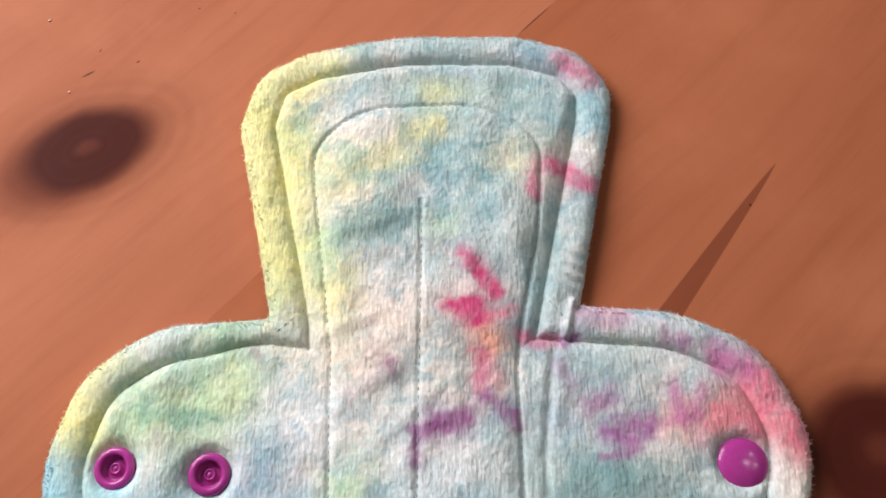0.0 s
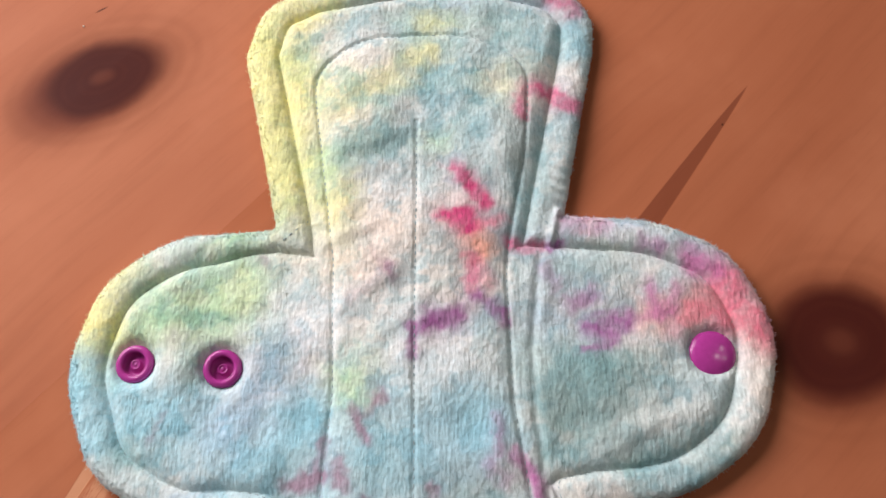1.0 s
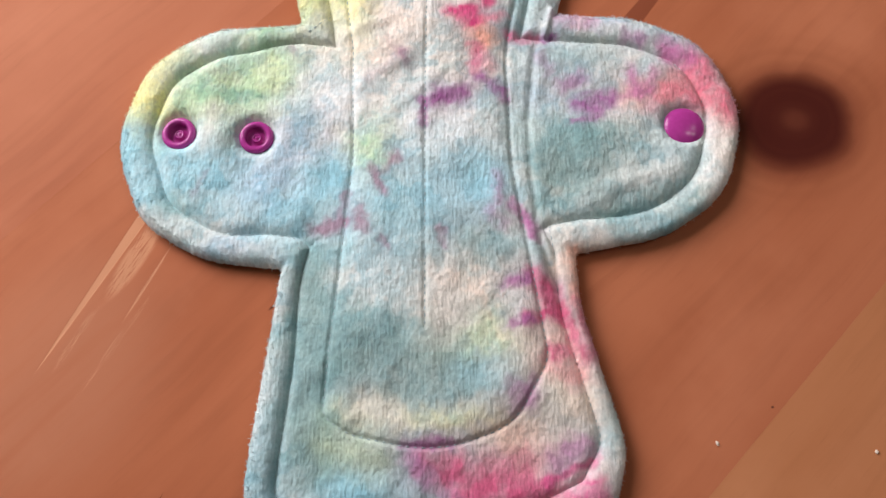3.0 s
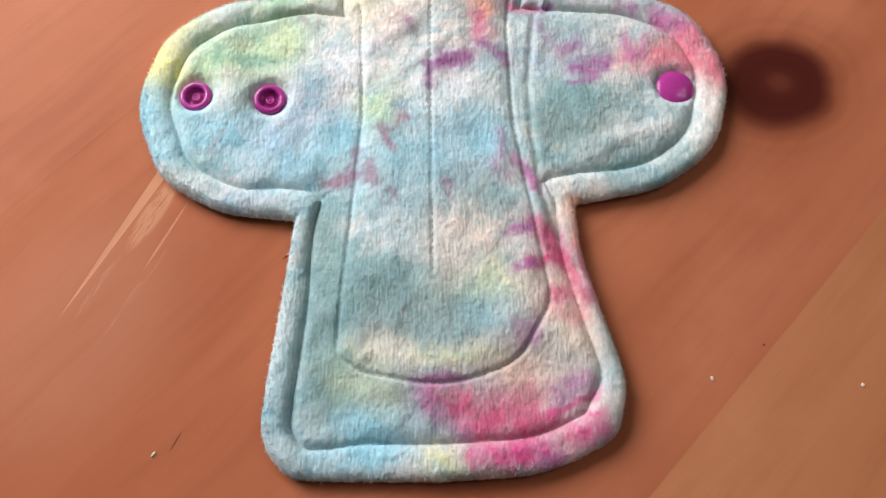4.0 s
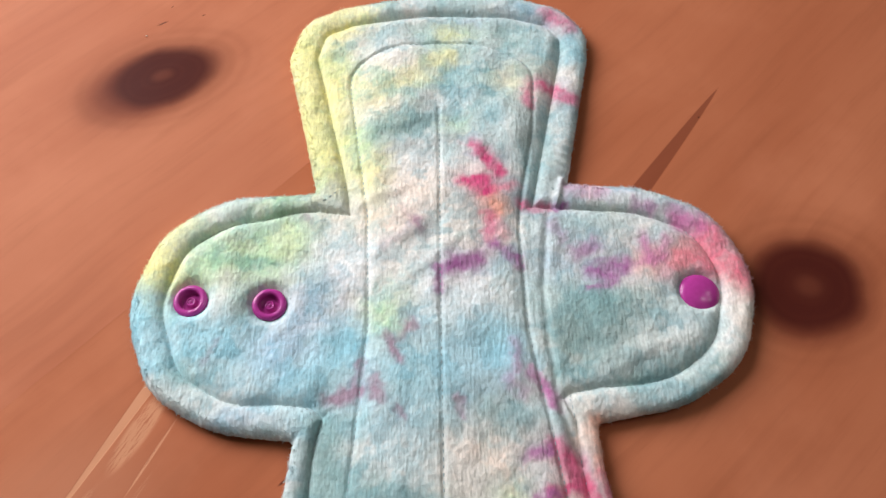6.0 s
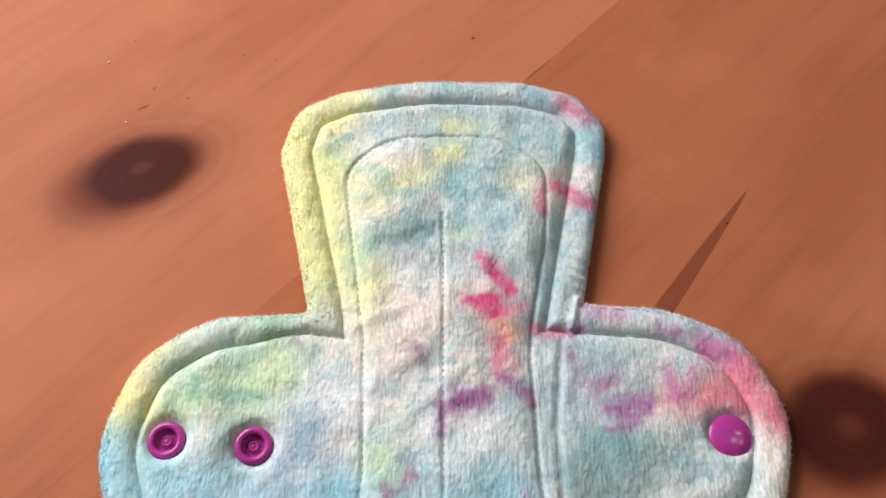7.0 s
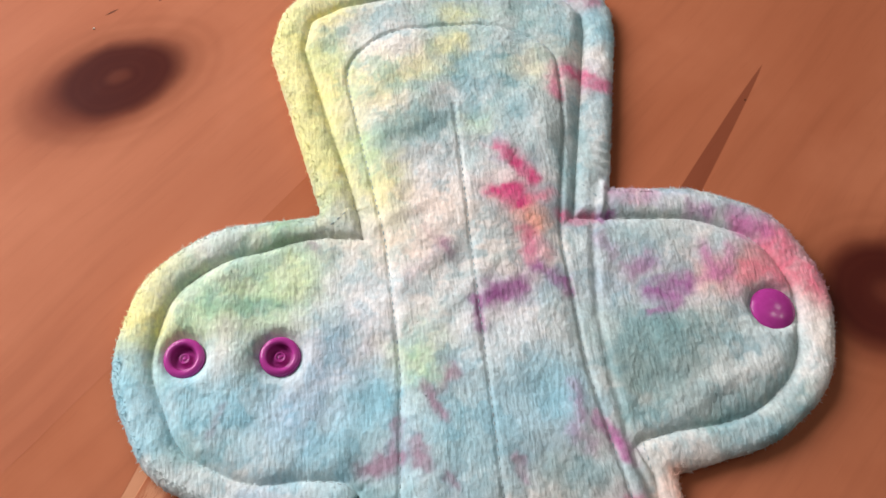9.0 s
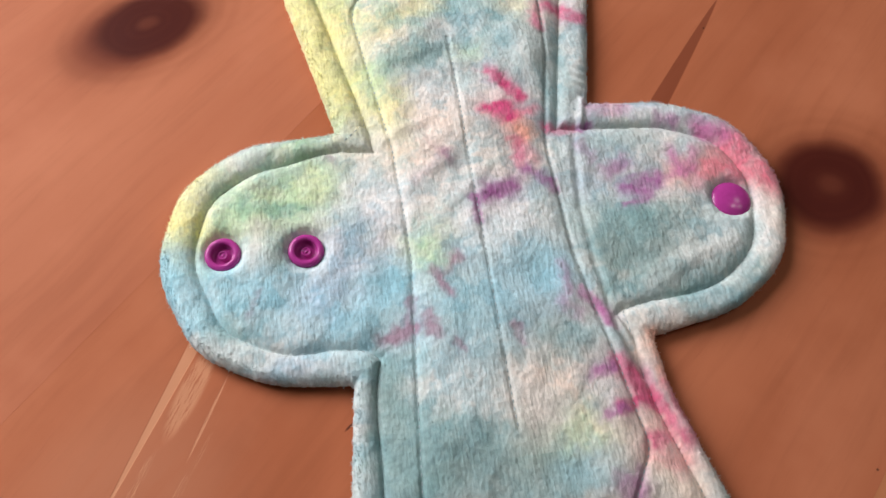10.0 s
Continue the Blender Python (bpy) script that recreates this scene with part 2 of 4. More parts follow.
def lathe(bm, profile, segments=48):
    """Turn (radius, height) pairs round the z axis."""
    rings = []
    for r, z in profile:
        if r < 1e-6:
            rings.append([bm.verts.new((0, 0, z))])
        else:
            rings.append([bm.verts.new((r * math.cos(a), r * math.sin(a), z)) for a in (2 * math.pi * i / segments for i in range(segments))])
    for a, b in zip(rings, rings[1:]):
        for i in range(segments):
            j = (i + 1) % segments
            corners = [a[i % len(a)], a[j % len(a)], b[j % len(b)], b[i % len(b)]]
            corners = list(dict.fromkeys(corners))
            if len(corners) > 2:
                bm.faces.new(corners)
    bmesh.ops.recalc_face_normals(bm, faces=bm.faces)
    return bm


# ---- room ----
def wall(name, centre, size):
    bm = bmesh.new()
    box(bm, centre, size)
    tagged(part(name, bm, PAINT), "plain grey unseen room wall", "wall", kind="structure")


ROOM, TOP = 2.0, 1.65
bm = bmesh.new()
box(bm, (0.72, 0, FLOOR_Z - 0.05), (3.56, 4.4, 0.1))
tagged(part("floor", bm, FLOORING), "brown boarded floor under the table", "floor", kind="structure")
bm = bmesh.new()
box(bm, (0.72, 0, TOP + 0.05), (3.56, 4.4, 0.1))
tagged(part("ceiling", bm, PAINT), "plain grey unseen ceiling", "ceiling", kind="structure")
wall("wall_south", (0.72, -2.1, (TOP + FLOOR_Z) / 2), (3.56, 0.2, TOP - FLOOR_Z))
wall("wall_east", (2.4, 0, (TOP + FLOOR_Z) / 2), (0.2, 4.0, TOP - FLOOR_Z))
wall("wall_north", (0.72, 2.1, (TOP + FLOOR_Z) / 2), (3.56, 0.2, TOP - FLOOR_Z))
# the wall with the window that lights the table
WY0, WY1, WZ0, WZ1, WX = 0.24, 1.20, 0.15, 1.10, -0.86
bm = bmesh.new()
for y0, y1, z0, z1 in ((-2.0, WY0, FLOOR_Z, TOP), (WY1, 2.0, FLOOR_Z, TOP), (WY0, WY1, FLOOR_Z, WZ0), (WY0, WY1, WZ1, TOP)):
    box(bm, (WX - 0.1, (y0 + y1) / 2, (z0 + z1) / 2), (0.2, y1 - y0, z1 - z0))
tagged(part("wall_west", bm, PAINT), "plain grey unseen wall with a window", "wall", kind="structure")
window = tagged(new("window_1"), "white framed window letting in daylight", "window", kind="structure")
bm = bmesh.new()
for y0, y1, z0, z1 in ((WY0, WY0 + 0.05, WZ0, WZ1), (WY1 - 0.05, WY1, WZ0, WZ1), (WY0 + 0.05, WY1 - 0.05, WZ0, WZ0 + 0.05), (WY0 + 0.05, WY1 - 0.05, WZ1 - 0.05, WZ1)):
    box(bm, (WX - 0.13, (y0 + y1) / 2, (z0 + z1) / 2), (0.06, y1 - y0, z1 - z0))
part("window_frame", bm, WHITE_FRAME, window)
bm = bmesh.new()
box(bm, (WX - 0.04, (WY0 + WY1) / 2, WZ0 - 0.014), (0.2, WY1 - WY0 + 0.1, 0.024), 0, 0.004)
part("window_sill", bm, WHITE_FRAME, window)


# ---- table ----
table = tagged(new("table"), "reddish-brown stained pine table with dark knots", "table")
table.location = (0, 0, FLOOR_Z)
THICK = 0.03
JOINTS = [-0.3155, -0.1098, 0.0962, 0.302]     # plank edges, measured across the grain
turn = pose(0, 0, 0, 0, 0, GRAIN)
for low, high in zip(JOINTS, JOINTS[1:]):
    bm = bmesh.new()
    box(bm, (0.12, -(low + high) / 2, TABLE_HEIGHT - THICK / 2), (1.1, high - low - 0.00002, THICK), 0, 0.00003)
    bmesh.ops.transform(bm, matrix=turn, verts=bm.verts)
    part("plank", bm, ROSY_PINE if high < 0 else RED_PINE if low < 0 else TAN_PINE, table)
for a, b in ((-0.36, -0.24), (-0.36, 0.25), (0.60, -0.24), (0.60, 0.25)):
    bm = bmesh.new()
    box(bm, (a, b, (TABLE_HEIGHT - THICK) / 2), (0.07, 0.07, TABLE_HEIGHT - THICK), 0, 0.004)
    bmesh.ops.transform(bm, matrix=turn, verts=bm.verts)
    part("leg", bm, TAN_PINE, table)
for centre, size in (((0.12, -0.24, 0.67), (0.88, 0.02, 0.09)), ((0.12, 0.25, 0.67), (0.88, 0.02, 0.09)), ((-0.36, 0.005, 0.67), (0.02, 0.40, 0.09)), ((0.60, 0.005, 0.67), (0.02, 0.40, 0.09))):
    bm = bmesh.new()
    box(bm, centre, size, 0, 0.002)
    bmesh.ops.transform(bm, matrix=turn, verts=bm.verts)
    part("apron", bm, TAN_PINE, table)


def chip(x, y, size, stretch, angle):
    """A tiny pale crumb on the table's surface."""
    bm = bmesh.new()
    bmesh.ops.create_icosphere(bm, subdivisions=1, radius=1.0)
    for v in bm.verts:
        v.co *= 0.8 + 0.4 * noise.random()
    bmesh.ops.transform(bm, matrix=pose(0, 0, 0, 0, 0, angle) @ Matrix.Diagonal((size * stretch, size, size * 0.5, 1)), verts=bm.verts)
    ob = tagged(part("crumb", bm, PALE_CHIP), "tiny pale crumb on the table top", "crumb", "crumbs on the table")
    ob.location = (x, y, size * 0.35)


for crumb in ((-0.1203, 0.2025, 0.0005, 1.2, 30), (-0.1097, 0.1742, 0.0004, 1.0, 0), (0.0809, -0.0447, 0.0005, 1.7, 100), (0.1249, -0.0482, 0.0005, 1.3, 80), (-0.083, -0.061, 0.0005, 2.0, 50)):
    chip(*crumb)

# ---- cloth pad: plan ----
MM = 0.001


def rounded(corners, step=0.0):
    """A closed outline in mm from corners (x, y, radius), sampled finely."""
    out = []
    n = len(corners)
    for i in range(n):
        p = np.array(corners[i][:2], float)
        a = np.array(corners[i - 1][:2], float) - p
        b = np.array(corners[(i + 1) % n][:2], float) - p
        la, lb = np.hypot(*a), np.hypot(*b)
        a, b = a / la, b / lb
        half = math.acos(max(-1, min(1, a @ b))) / 2
        cut = min(corners[i][2] / math.tan(half), 0.49 * la, 0.49 * lb)
        p0, p1 = p + a * cut, p + b * cut
        for k in range(13):
            s = k / 12
            out.append((1 - s) ** 2 * p0 + 2 * s * (1 - s) * p + s * s * p1)
    return resample(np.array(out), step, True) if step else np.array(out)


def resample(points, step, closed=False):
    if closed:
        points = np.vstack([points, points[:1]])
    run = np.concatenate([[0], np.cumsum(np.hypot(*np.diff(points, axis=0).T))])
    count = max(2, int(run[-1] / step))
    at = np.linspace(0, run[-1], count, endpoint=not closed)
    return np.stack([np.interp(at, run, points[:, 0]), np.interp(at, run, points[:, 1])], 1)


def distance(points, line, closed=False):
    """Distance of each point from a polyline; signed, positive inside, if it is closed."""
    if closed:
        line = np.vstack([line, line[:1]])
    a, d = line[:-1], np.diff(line, axis=0)
    length = (d ** 2).sum(1) + 1e-12
    out = np.empty(len(points))
    for i in range(0, len(points), 20000):
        p = points[i:i + 20000]
        rx, ry = p[:, None, 0] - a[None, :, 0], p[:, None, 1] - a[None, :, 1]
        s = np.clip((rx * d[:, 0] + ry * d[:, 1]) / length, 0, 1)
        far = np.sqrt(((rx - s * d[:, 0]) ** 2 + (ry - s * d[:, 1]) ** 2).min(1))
        if closed:
            up = (a[None, :, 1] <= p[:, None, 1]) != (line[None, 1:, 1] <= p[:, None, 1])
            cross = a[None, :, 0] + ry / np.where(np.abs(d[:, 1]) < 1e-9, 1e-9, d[:, 1]) * d[:, 0]
            odd = (up & (p[:, None, 0] < cross)).sum(1) % 2 == 1
            far = np.where(odd, far, -far)
        out[i:i + 20000] = far
    return out


def lattice_noise(points, cell, seed, octaves=2):
    """Smooth noise of about -1 to 1 with features of this size in mm."""
    rng = np.random.default_rng(seed)
    total, weight = 0.0, 1.0
    for _ in range(octaves):
        table_ = rng.uniform(-1, 1, (256, 256))
        q = (points + 1000.0) / cell
        i = np.floor(q).astype(int)
        f = q - i
        f = f * f * (3 - 2 * f)
        i %= 256
        j = (i + 1) % 256
        low = table_[i[:, 0], i[:, 1]] * (1 - f[:, 0]) + table_[j[:, 0], i[:, 1]] * f[:, 0]
        high = table_[i[:, 0], j[:, 1]] * (1 - f[:, 0]) + table_[j[:, 0], j[:, 1]] * f[:, 0]
        total = total + weight * (low * (1 - f[:, 1]) + high * f[:, 1])
        weight, cell = weight * 0.5, cell * 0.5
    return total


def step_up(v, low, high):
    s = np.clip((v - low) / (high - low), 0, 1)
    return s * s * (3 - 2 * s)


# corners of the pad (mm), each with the radius of its rounding: top flap, wing, lower flap, wing
OUTLINE = rounded([
    (-40.2, 95.6, 1.5), (-53, 157, 18), (-48, 175, 14), (-32, 182.9, 24), (-3, 187.3, 90), (33, 185.2, 45), (51.5, 178.4, 16), (59.8, 165.5, 12), (58.6, 153, 30), (45.1, 96.5, 1.2),
    (70, 94, 40), (92, 83.5, 28), (102, 58, 34), (93, 30, 30), (73, 16.5, 40), (45, 12, 1.5),
    (45.3, -5, 60), (55.3, -46, 20), (51, -61.5, 14), (30, -71, 50), (0, -72, 90), (-44, -70.2, 14), (-52.4, -58, 18), (-50.6, -42, 40), (-43.8, 9.8, 1.2),
    (-67, 13, 35), (-88, 25.5, 28), (-99, 54, 34), (-91, 81, 28), (-71, 94.5, 34)])
CORE = rounded([
    (-30.3, 148, 16), (-15, 159.8, 26), (19, 160, 26), (37.8, 148, 14), (35, 118, 70), (27, 82, 70), (27, 42, 70), (34.8, -20, 10),
    (24, -38.5, 20), (2, -46, 50), (-22, -40.5, 20), (-30.3, -35, 6), (-26.8, 0, 70), (-22.2, 46, 70), (-22.6, 84, 70)])
CENTRE = resample(np.array([(2.3, 128.6), (1.8, 103.7), (0.9, 74), (0.1, 35.5), (-0.3, 12), (-0.7, -10.5)], float), 1.0)
LAYER_EDGE = resample(np.array([(43, 112), (40.2, 96), (36.6, 82.4), (34.7, 68.2), (33, 57), (32.8, 39.3), (33.8, 26.7), (34.6, 15.4), (37.0, 7.0), (38.6, 0.0)], float), 1.0)
SOCKETS, CAP = [(-78.3, 56.2), (-53.4, 54.0)], (82.2, 53.4)
EDGE_Z = 2.3


def rim_width(p):
    """Distance of the edge stitching from the edge: narrower where the lower flap's edge has rolled under."""
    x, y = p[:, 0], p[:, 1]
    low = 1 - step_up(y + 0.9 * (np.abs(x) - 40), 10, 20)
    right = step_up(x, 20, 38) * step_up(y, -54, -40) * low
    left = step_up(-x, 20, 36) * low * (0.45 + 0.55 * np.exp(-((y - 5) / 16) ** 2))
    wings = step_up(np.abs(x), 46, 60) * (1 - step_up(y, 24, 44))
    pinch = np.exp(-((x + 43) / 13) ** 2 - ((y - 87) / 6) ** 2)
    return 10.3 - 4.1 * right - 4.0 * left - 1.4 * wings - 3.2 * pinch


# inner corners between flap and wing: the corner, a point along the flap's edge, one along the wing's
CORNERS = [((-40.2, 95.6), (-53, 157), (-71, 94.5)), ((45.1, 96.5), (58.6, 153), (70, 94)), ((45, 12), (45.6, -5), (73, 16.5)), ((-43.8, 9.8), (-50.6, -42), (-67, 13))]


def corner_offsets(p):
    """For each inner corner: the points in its wedge, their offset from it, and how far they lie from its two edges."""
    for c, flap, wing in CORNERS:
        c = np.array(c, float)
        off = p - c
        along, beside = np.array(flap) - c, np.array(wing) - c
        na = np.array((along[1], -along[0])) / np.hypot(*along)
        nb = np.array((beside[1], -beside[0])) / np.hypot(*beside)
        na *= -np.sign(na[0] * c[0])
        nb *= np.sign(nb[1] * (54 - c[1]))
        a, b = off @ na, off @ nb
        yield (a > 0) & (b > 0) & (np.hypot(*off.T) < 22), off, a, b


def depth_from_edge(p):
    """Distance from the outline, with the corners between flap and wing kept sharp."""
    d = distance(p, OUTLINE, True)
    for near, off, a, b in corner_offsets(p):
        d = np.where(near & (d > 0), np.minimum(d, np.maximum(a, b)), d)
    return d


def relief(p):
    """Depth from the edge and height of the pad's upper face, in mm."""
    d = depth_from_edge(p)
    c = distance(p, CORE, True)
    mid = distance(p, CENTRE)
    lay = distance(p, LAYER_EDGE)
    rim = rim_width(p)
    half = rim / 2
    fat = 1 + 0.12 * lattice_noise(p, 22, 3) + 0.06 * lattice_noise(p, 6, 4)
    crest = 5.6 * fat
    arch = np.clip(1 - np.abs((d - half) / half) ** 2.4, 0, 1) ** 0.55
    outer = EDGE_Z + (crest - EDGE_Z) * arch
    inner = 2.9 + (crest - 2.9) * arch
    panel = 2.9 + 1.9 * (1 - np.exp(-np.clip(d - rim, 0, None) / 1.1))
    z = np.where(d < half, outer, np.where(d < rim, inner, panel))
    deep = step_up(d - rim, -1, 5)
    z = z + deep * (2.1 * step_up(c, -9, 7) + 0.7 * (1 - np.exp(-np.abs(c) / 4)) - 0.65 * np.exp(-(c / 0.7) ** 2))
    z = z - 0.55 * np.exp(-(mid / 0.7) ** 2) + 0.3 * np.exp(-(mid / 6) ** 2)
    z = z + np.where(p[:, 1] < 20, 1, deep) * (-(0.9 + 0.6 * (1 - step_up(p[:, 1], 8, 30))) * np.exp(-(lay / 1.3) ** 2) + 0.5 * np.exp(-(lay / 4) ** 2))
    z = z + deep * (0.85 * lattice_noise(p, 19, 5, 3) + 0.35 * lattice_noise(p * (1, 0.6), 7, 6))
    # creases that run in from the inner corners
    for ax, ay, bx, by, high, wide in ((-20, 70, -4, 81, 0.8, 3.0), (-30, 88, -10, 95, 0.7, 2.4), (-36, 86, -20, 66, 0.6, 3.0), (-16, 112, 8, 118, 0.35, 3.0), (-12, 58, 6, 74, 0.5, 2.2), (38, 19, 62, 33, 0.8, 3.0), (48, 30, 84, 40, 0.7, 3.5), (-38, 22, -50, 42, 0.6, 3.0), (-24, 118, 2, 126, 0.5, 3.0)):
        crease = distance(p, np.array([(ax, ay), (bx, by)], float))
        z = z + deep * high * (np.exp(-(crease / wide) ** 2) - 0.5 * np.exp(-(crease / (2 * wide)) ** 2))
    z = z + 0.11 * lattice_noise(p, 4.2, 9, 2) * step_up(d, 0, 3)
    # a soft ridge between the sockets, and the dimples that the snaps pull into the cloth
    z = z + deep * 0.9 * np.exp(-((p[:, 0] + 66 + 0.1 * (p[:, 1] - 55)) / 5) ** 2 - ((p[:, 1] - 56) / 18) ** 2)
    for sx, sy in (*SOCKETS, CAP):
        r2 = (p[:, 0] - sx) ** 2 + (p[:, 1] - sy) ** 2
        flat = np.exp(-(r2 / 40.0) ** 2)
        z = z * (1 - flat) + 1.4 * flat
    # a pinched fold where the flap meets the wing
    fold = distance(p, np.array([(43.2, 97.0), (41.6, 92.5), (40.2, 87.0)]))
    z = z + (1.6 * np.exp(-(fold / 1.2) ** 2) - 0.8 * np.exp(-(fold / 3) ** 2)) * step_up(d, 0, 2)
    z = z + 0.06 * lattice_noise(p, 1.7, 8) * step_up(d, 0, 3)
    # the rim is gathered into small wrinkles above that fold
    gather = np.exp(-((p[:, 0] - 46) / 5) ** 2 - ((p[:, 1] - 105) / 7) ** 2)
    z = z + 0.45 * gather * np.sin((p[:, 1] + 0.5 * p[:, 0]) * 1.7) * step_up(d, 0, 2)
    return d, z


# ---- cloth pad: dye and some painted shade, each spot is x, y, half-widths, turn and strength ----
WHITE = [
    (-28.3, 71.9, 17.6, 14.1, -2, 0.7), (9.9, 53.6, 15.0, 13.4, -2, 0.8), (80.4, 41.1, 15.8, 8.2, 20, 0.3), (91.0, 43.4, 4.1, 10.9, -2, 0.7), (-48.8, 19.5, 14.5, 2.8, -7, 0.3),
    (-43.9, 74.7, 9.8, 9.4, -1, 0.4), (-68.7, 56.0, 3.4, 6.2, -2, 0.7), (4.3, 129.8, 9.8, 5.5, -3, 0.5), (-2.3, 103.9, 18.8, 6.7, 9, 0.5), (51.5, 142.6, 3.3, 5.6, -2, 0.8),
    (30.9, -1.8, 5.3, 2.6, -2, 0.6), (-67.1, 91.4, 10.4, 3.4, 20, 0.5), (-46.0, 0.9, 2.9, 11.4, -6, 0.35), (-47.7, -31.5, 2.4, 15.3, -9, 0.3), (51.0, -44.5, 2.6, 6.6, -2, 0.2),
]
AQUA = [
    (-31.7, 38.6, 8.6, 6.3, 32, 1), (16.8, 37.1, 8.5, 8.9, -2, 0.85), (10.4, 38.4, 7.4, 8.5, -2, 0.5), (-71.8, 47.3, 13.1, 10.9, -2, 0.8), (-75.6, 37.8, 9.3, 7.7, -2, 0.6),
    (-55.0, 33.0, 18.5, 10.5, -2, 0.65), (-9.1, 26.4, 14.6, 14.5, -2, 0.75), (-23.5, 16.7, 14.4, 8.0, -2, 0.55), (-91.1, 47.9, 6.4, 15.3, -2, 0.85), (-86.3, 34.0, 7.0, 5.6, -42, 0.8),
    (23.9, 14.3, 9.0, 4.4, -2, 0.7), (5.3, 141.8, 11.6, 4.1, 15, 0.4), (54.0, 152.1, 4.4, 11.7, -3, 0.75), (48.2, 79.7, 10.2, 6.1, -2, 0.6), (-6.8, 78.4, 9.0, 13.7, -2, 0.3),
]
SEA = [
    (-19.2, -55.5, 9.0, 5.4, -2, 0.95), (-9.6, -57.7, 11.2, 3.5, -1, 0.6), (-23.0, -63.5, 7.2, 3.4, -2, 0.95), (-11.2, -64.3, 7.2, 3.4, -2, 0.7), (-21.4, 114.8, 7.8, 3.5, 8, 0.5),
    (19.0, 132.8, 13.2, 11.0, -3, 0.2), (-63.3, 46.0, 9.4, 10.9, -2, 0.5), (-46.3, 43.3, 9.4, 12.9, -2, 0.5), (-66.9, 89.8, 10.6, 2.6, 13, 0.4), (-41.2, 11.4, 4.3, 7.8, -2, 0.5),
    (-44.8, -54.7, 8.0, 9.6, -1, 0.6), (-31.7, -64.5, 9.6, 3.7, -2, 0.7), (-45.8, -36.7, 5.0, 13.5, -10, 0.4), (65.7, -31.4, 3.4, 3.5, -2, 0.1),
]
TEAL_AND_SHADE = [
    (-12.7, 120.6, 12.8, 4.6, 25, 0.85), (-7.1, 124.9, 9.7, 4.3, 26, 0.5), (-7.3, 167.0, 31.1, 8.2, 3, 0.5), (30.3, 163.1, 15.6, 8.0, -27, 0.55), (32.3, 111.0, 4.7, 20.4, -3, 0.45),
    # first spot: shade painted in the top flap's right groove
    (38.8, 114.2, 2.2, 15.5, 1, 0.4), (-23.0, -14.6, 12.1, 9.0, -2, 0.7), (-5.1, -14.2, 12.1, 6.6, -2, 0.65), (5.8, -22.6, 15.1, 8.2, -2, 0.55), (-32.1, 2.4, 4.9, 22.9, 4, 0.7),
    # first spot: teal dye plus painted shade of the lower flap's left channel
    (-34.9, -28.5, 4.0, 20.8, 3, 0.5), (-30.7, -43.8, 8.1, 8.3, -2, 0.7), (12.0, 181.7, 26.3, 3.4, -3, 0.3), (0.6, -29.5, 20.1, 6.9, -2, 0.45), (-35.9, -14.2, 10.4, 12.8, -2, 0.5),
    (19.0, 132.8, 16.5, 9.1, -3, 0.3),
]
MOSS_AND_SHADE = [
    # grey-teal dye, and rim shade painted along the right wing's lower rim
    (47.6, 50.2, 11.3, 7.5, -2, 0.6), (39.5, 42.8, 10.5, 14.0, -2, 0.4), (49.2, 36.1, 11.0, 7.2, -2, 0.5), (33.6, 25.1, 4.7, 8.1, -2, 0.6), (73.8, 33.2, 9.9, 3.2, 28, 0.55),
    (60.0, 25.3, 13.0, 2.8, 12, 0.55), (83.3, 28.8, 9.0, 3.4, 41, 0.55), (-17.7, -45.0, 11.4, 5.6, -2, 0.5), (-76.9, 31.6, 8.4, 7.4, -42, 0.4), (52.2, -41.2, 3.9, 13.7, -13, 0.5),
    # last spot: shade painted in the right wing's upper groove
    (-57.6, 16.8, 16.3, 4.0, -7, 0.4), (52.4, 49.2, 21.0, 7.6, -1, 0.4), (57.7, 85.6, 10.3, 2.5, -10, 0.45),
]
DEEP_AND_SHADE = [
    # dark teal dye; left channel and right wing's lower rim include painted shade
    (-26.3, -21.7, 11.9, 16.0, -2, 0.6), (-2.5, -17.0, 17.0, 9.0, -2, 0.6), (16.0, -22.9, 10.2, 8.9, -2, 0.5), (-17.6, -48.3, 17.9, 6.5, -2, 0.55), (-32.3, -47.0, 8.1, 9.8, -1, 0.6),
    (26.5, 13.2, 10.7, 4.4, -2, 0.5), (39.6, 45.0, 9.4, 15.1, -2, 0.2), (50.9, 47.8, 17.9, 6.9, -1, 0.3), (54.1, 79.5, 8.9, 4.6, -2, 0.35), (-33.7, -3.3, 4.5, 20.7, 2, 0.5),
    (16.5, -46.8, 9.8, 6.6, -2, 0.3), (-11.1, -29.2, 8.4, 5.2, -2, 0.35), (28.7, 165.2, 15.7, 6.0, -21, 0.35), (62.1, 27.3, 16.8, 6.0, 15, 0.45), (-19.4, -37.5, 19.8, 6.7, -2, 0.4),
]
LAVENDER = [
    (-39.3, 54.0, 11.4, 17.8, -2, 0.6), (-51.6, 37.1, 7.4, 8.4, -2, 0.6), (-46.4, 64.6, 10.3, 10.3, -2, 0.6), (-15.3, 132.5, 9.8, 7.4, -3, 0.35), (-59.3, 15.8, 10.8, 4.4, -2, 0.6),
    (38.5, 68.0, 5.7, 8.9, -2, 0.4), (13.5, 172.2, 8.8, 2.9, -2, 0.5), (9.2, 29.0, 11.0, 8.3, -2, 0.3), (39.6, 175.0, 10.3, 4.1, -15, 0.4), (62.6, 90.2, 7.4, 2.3, -7, 0.5),
]
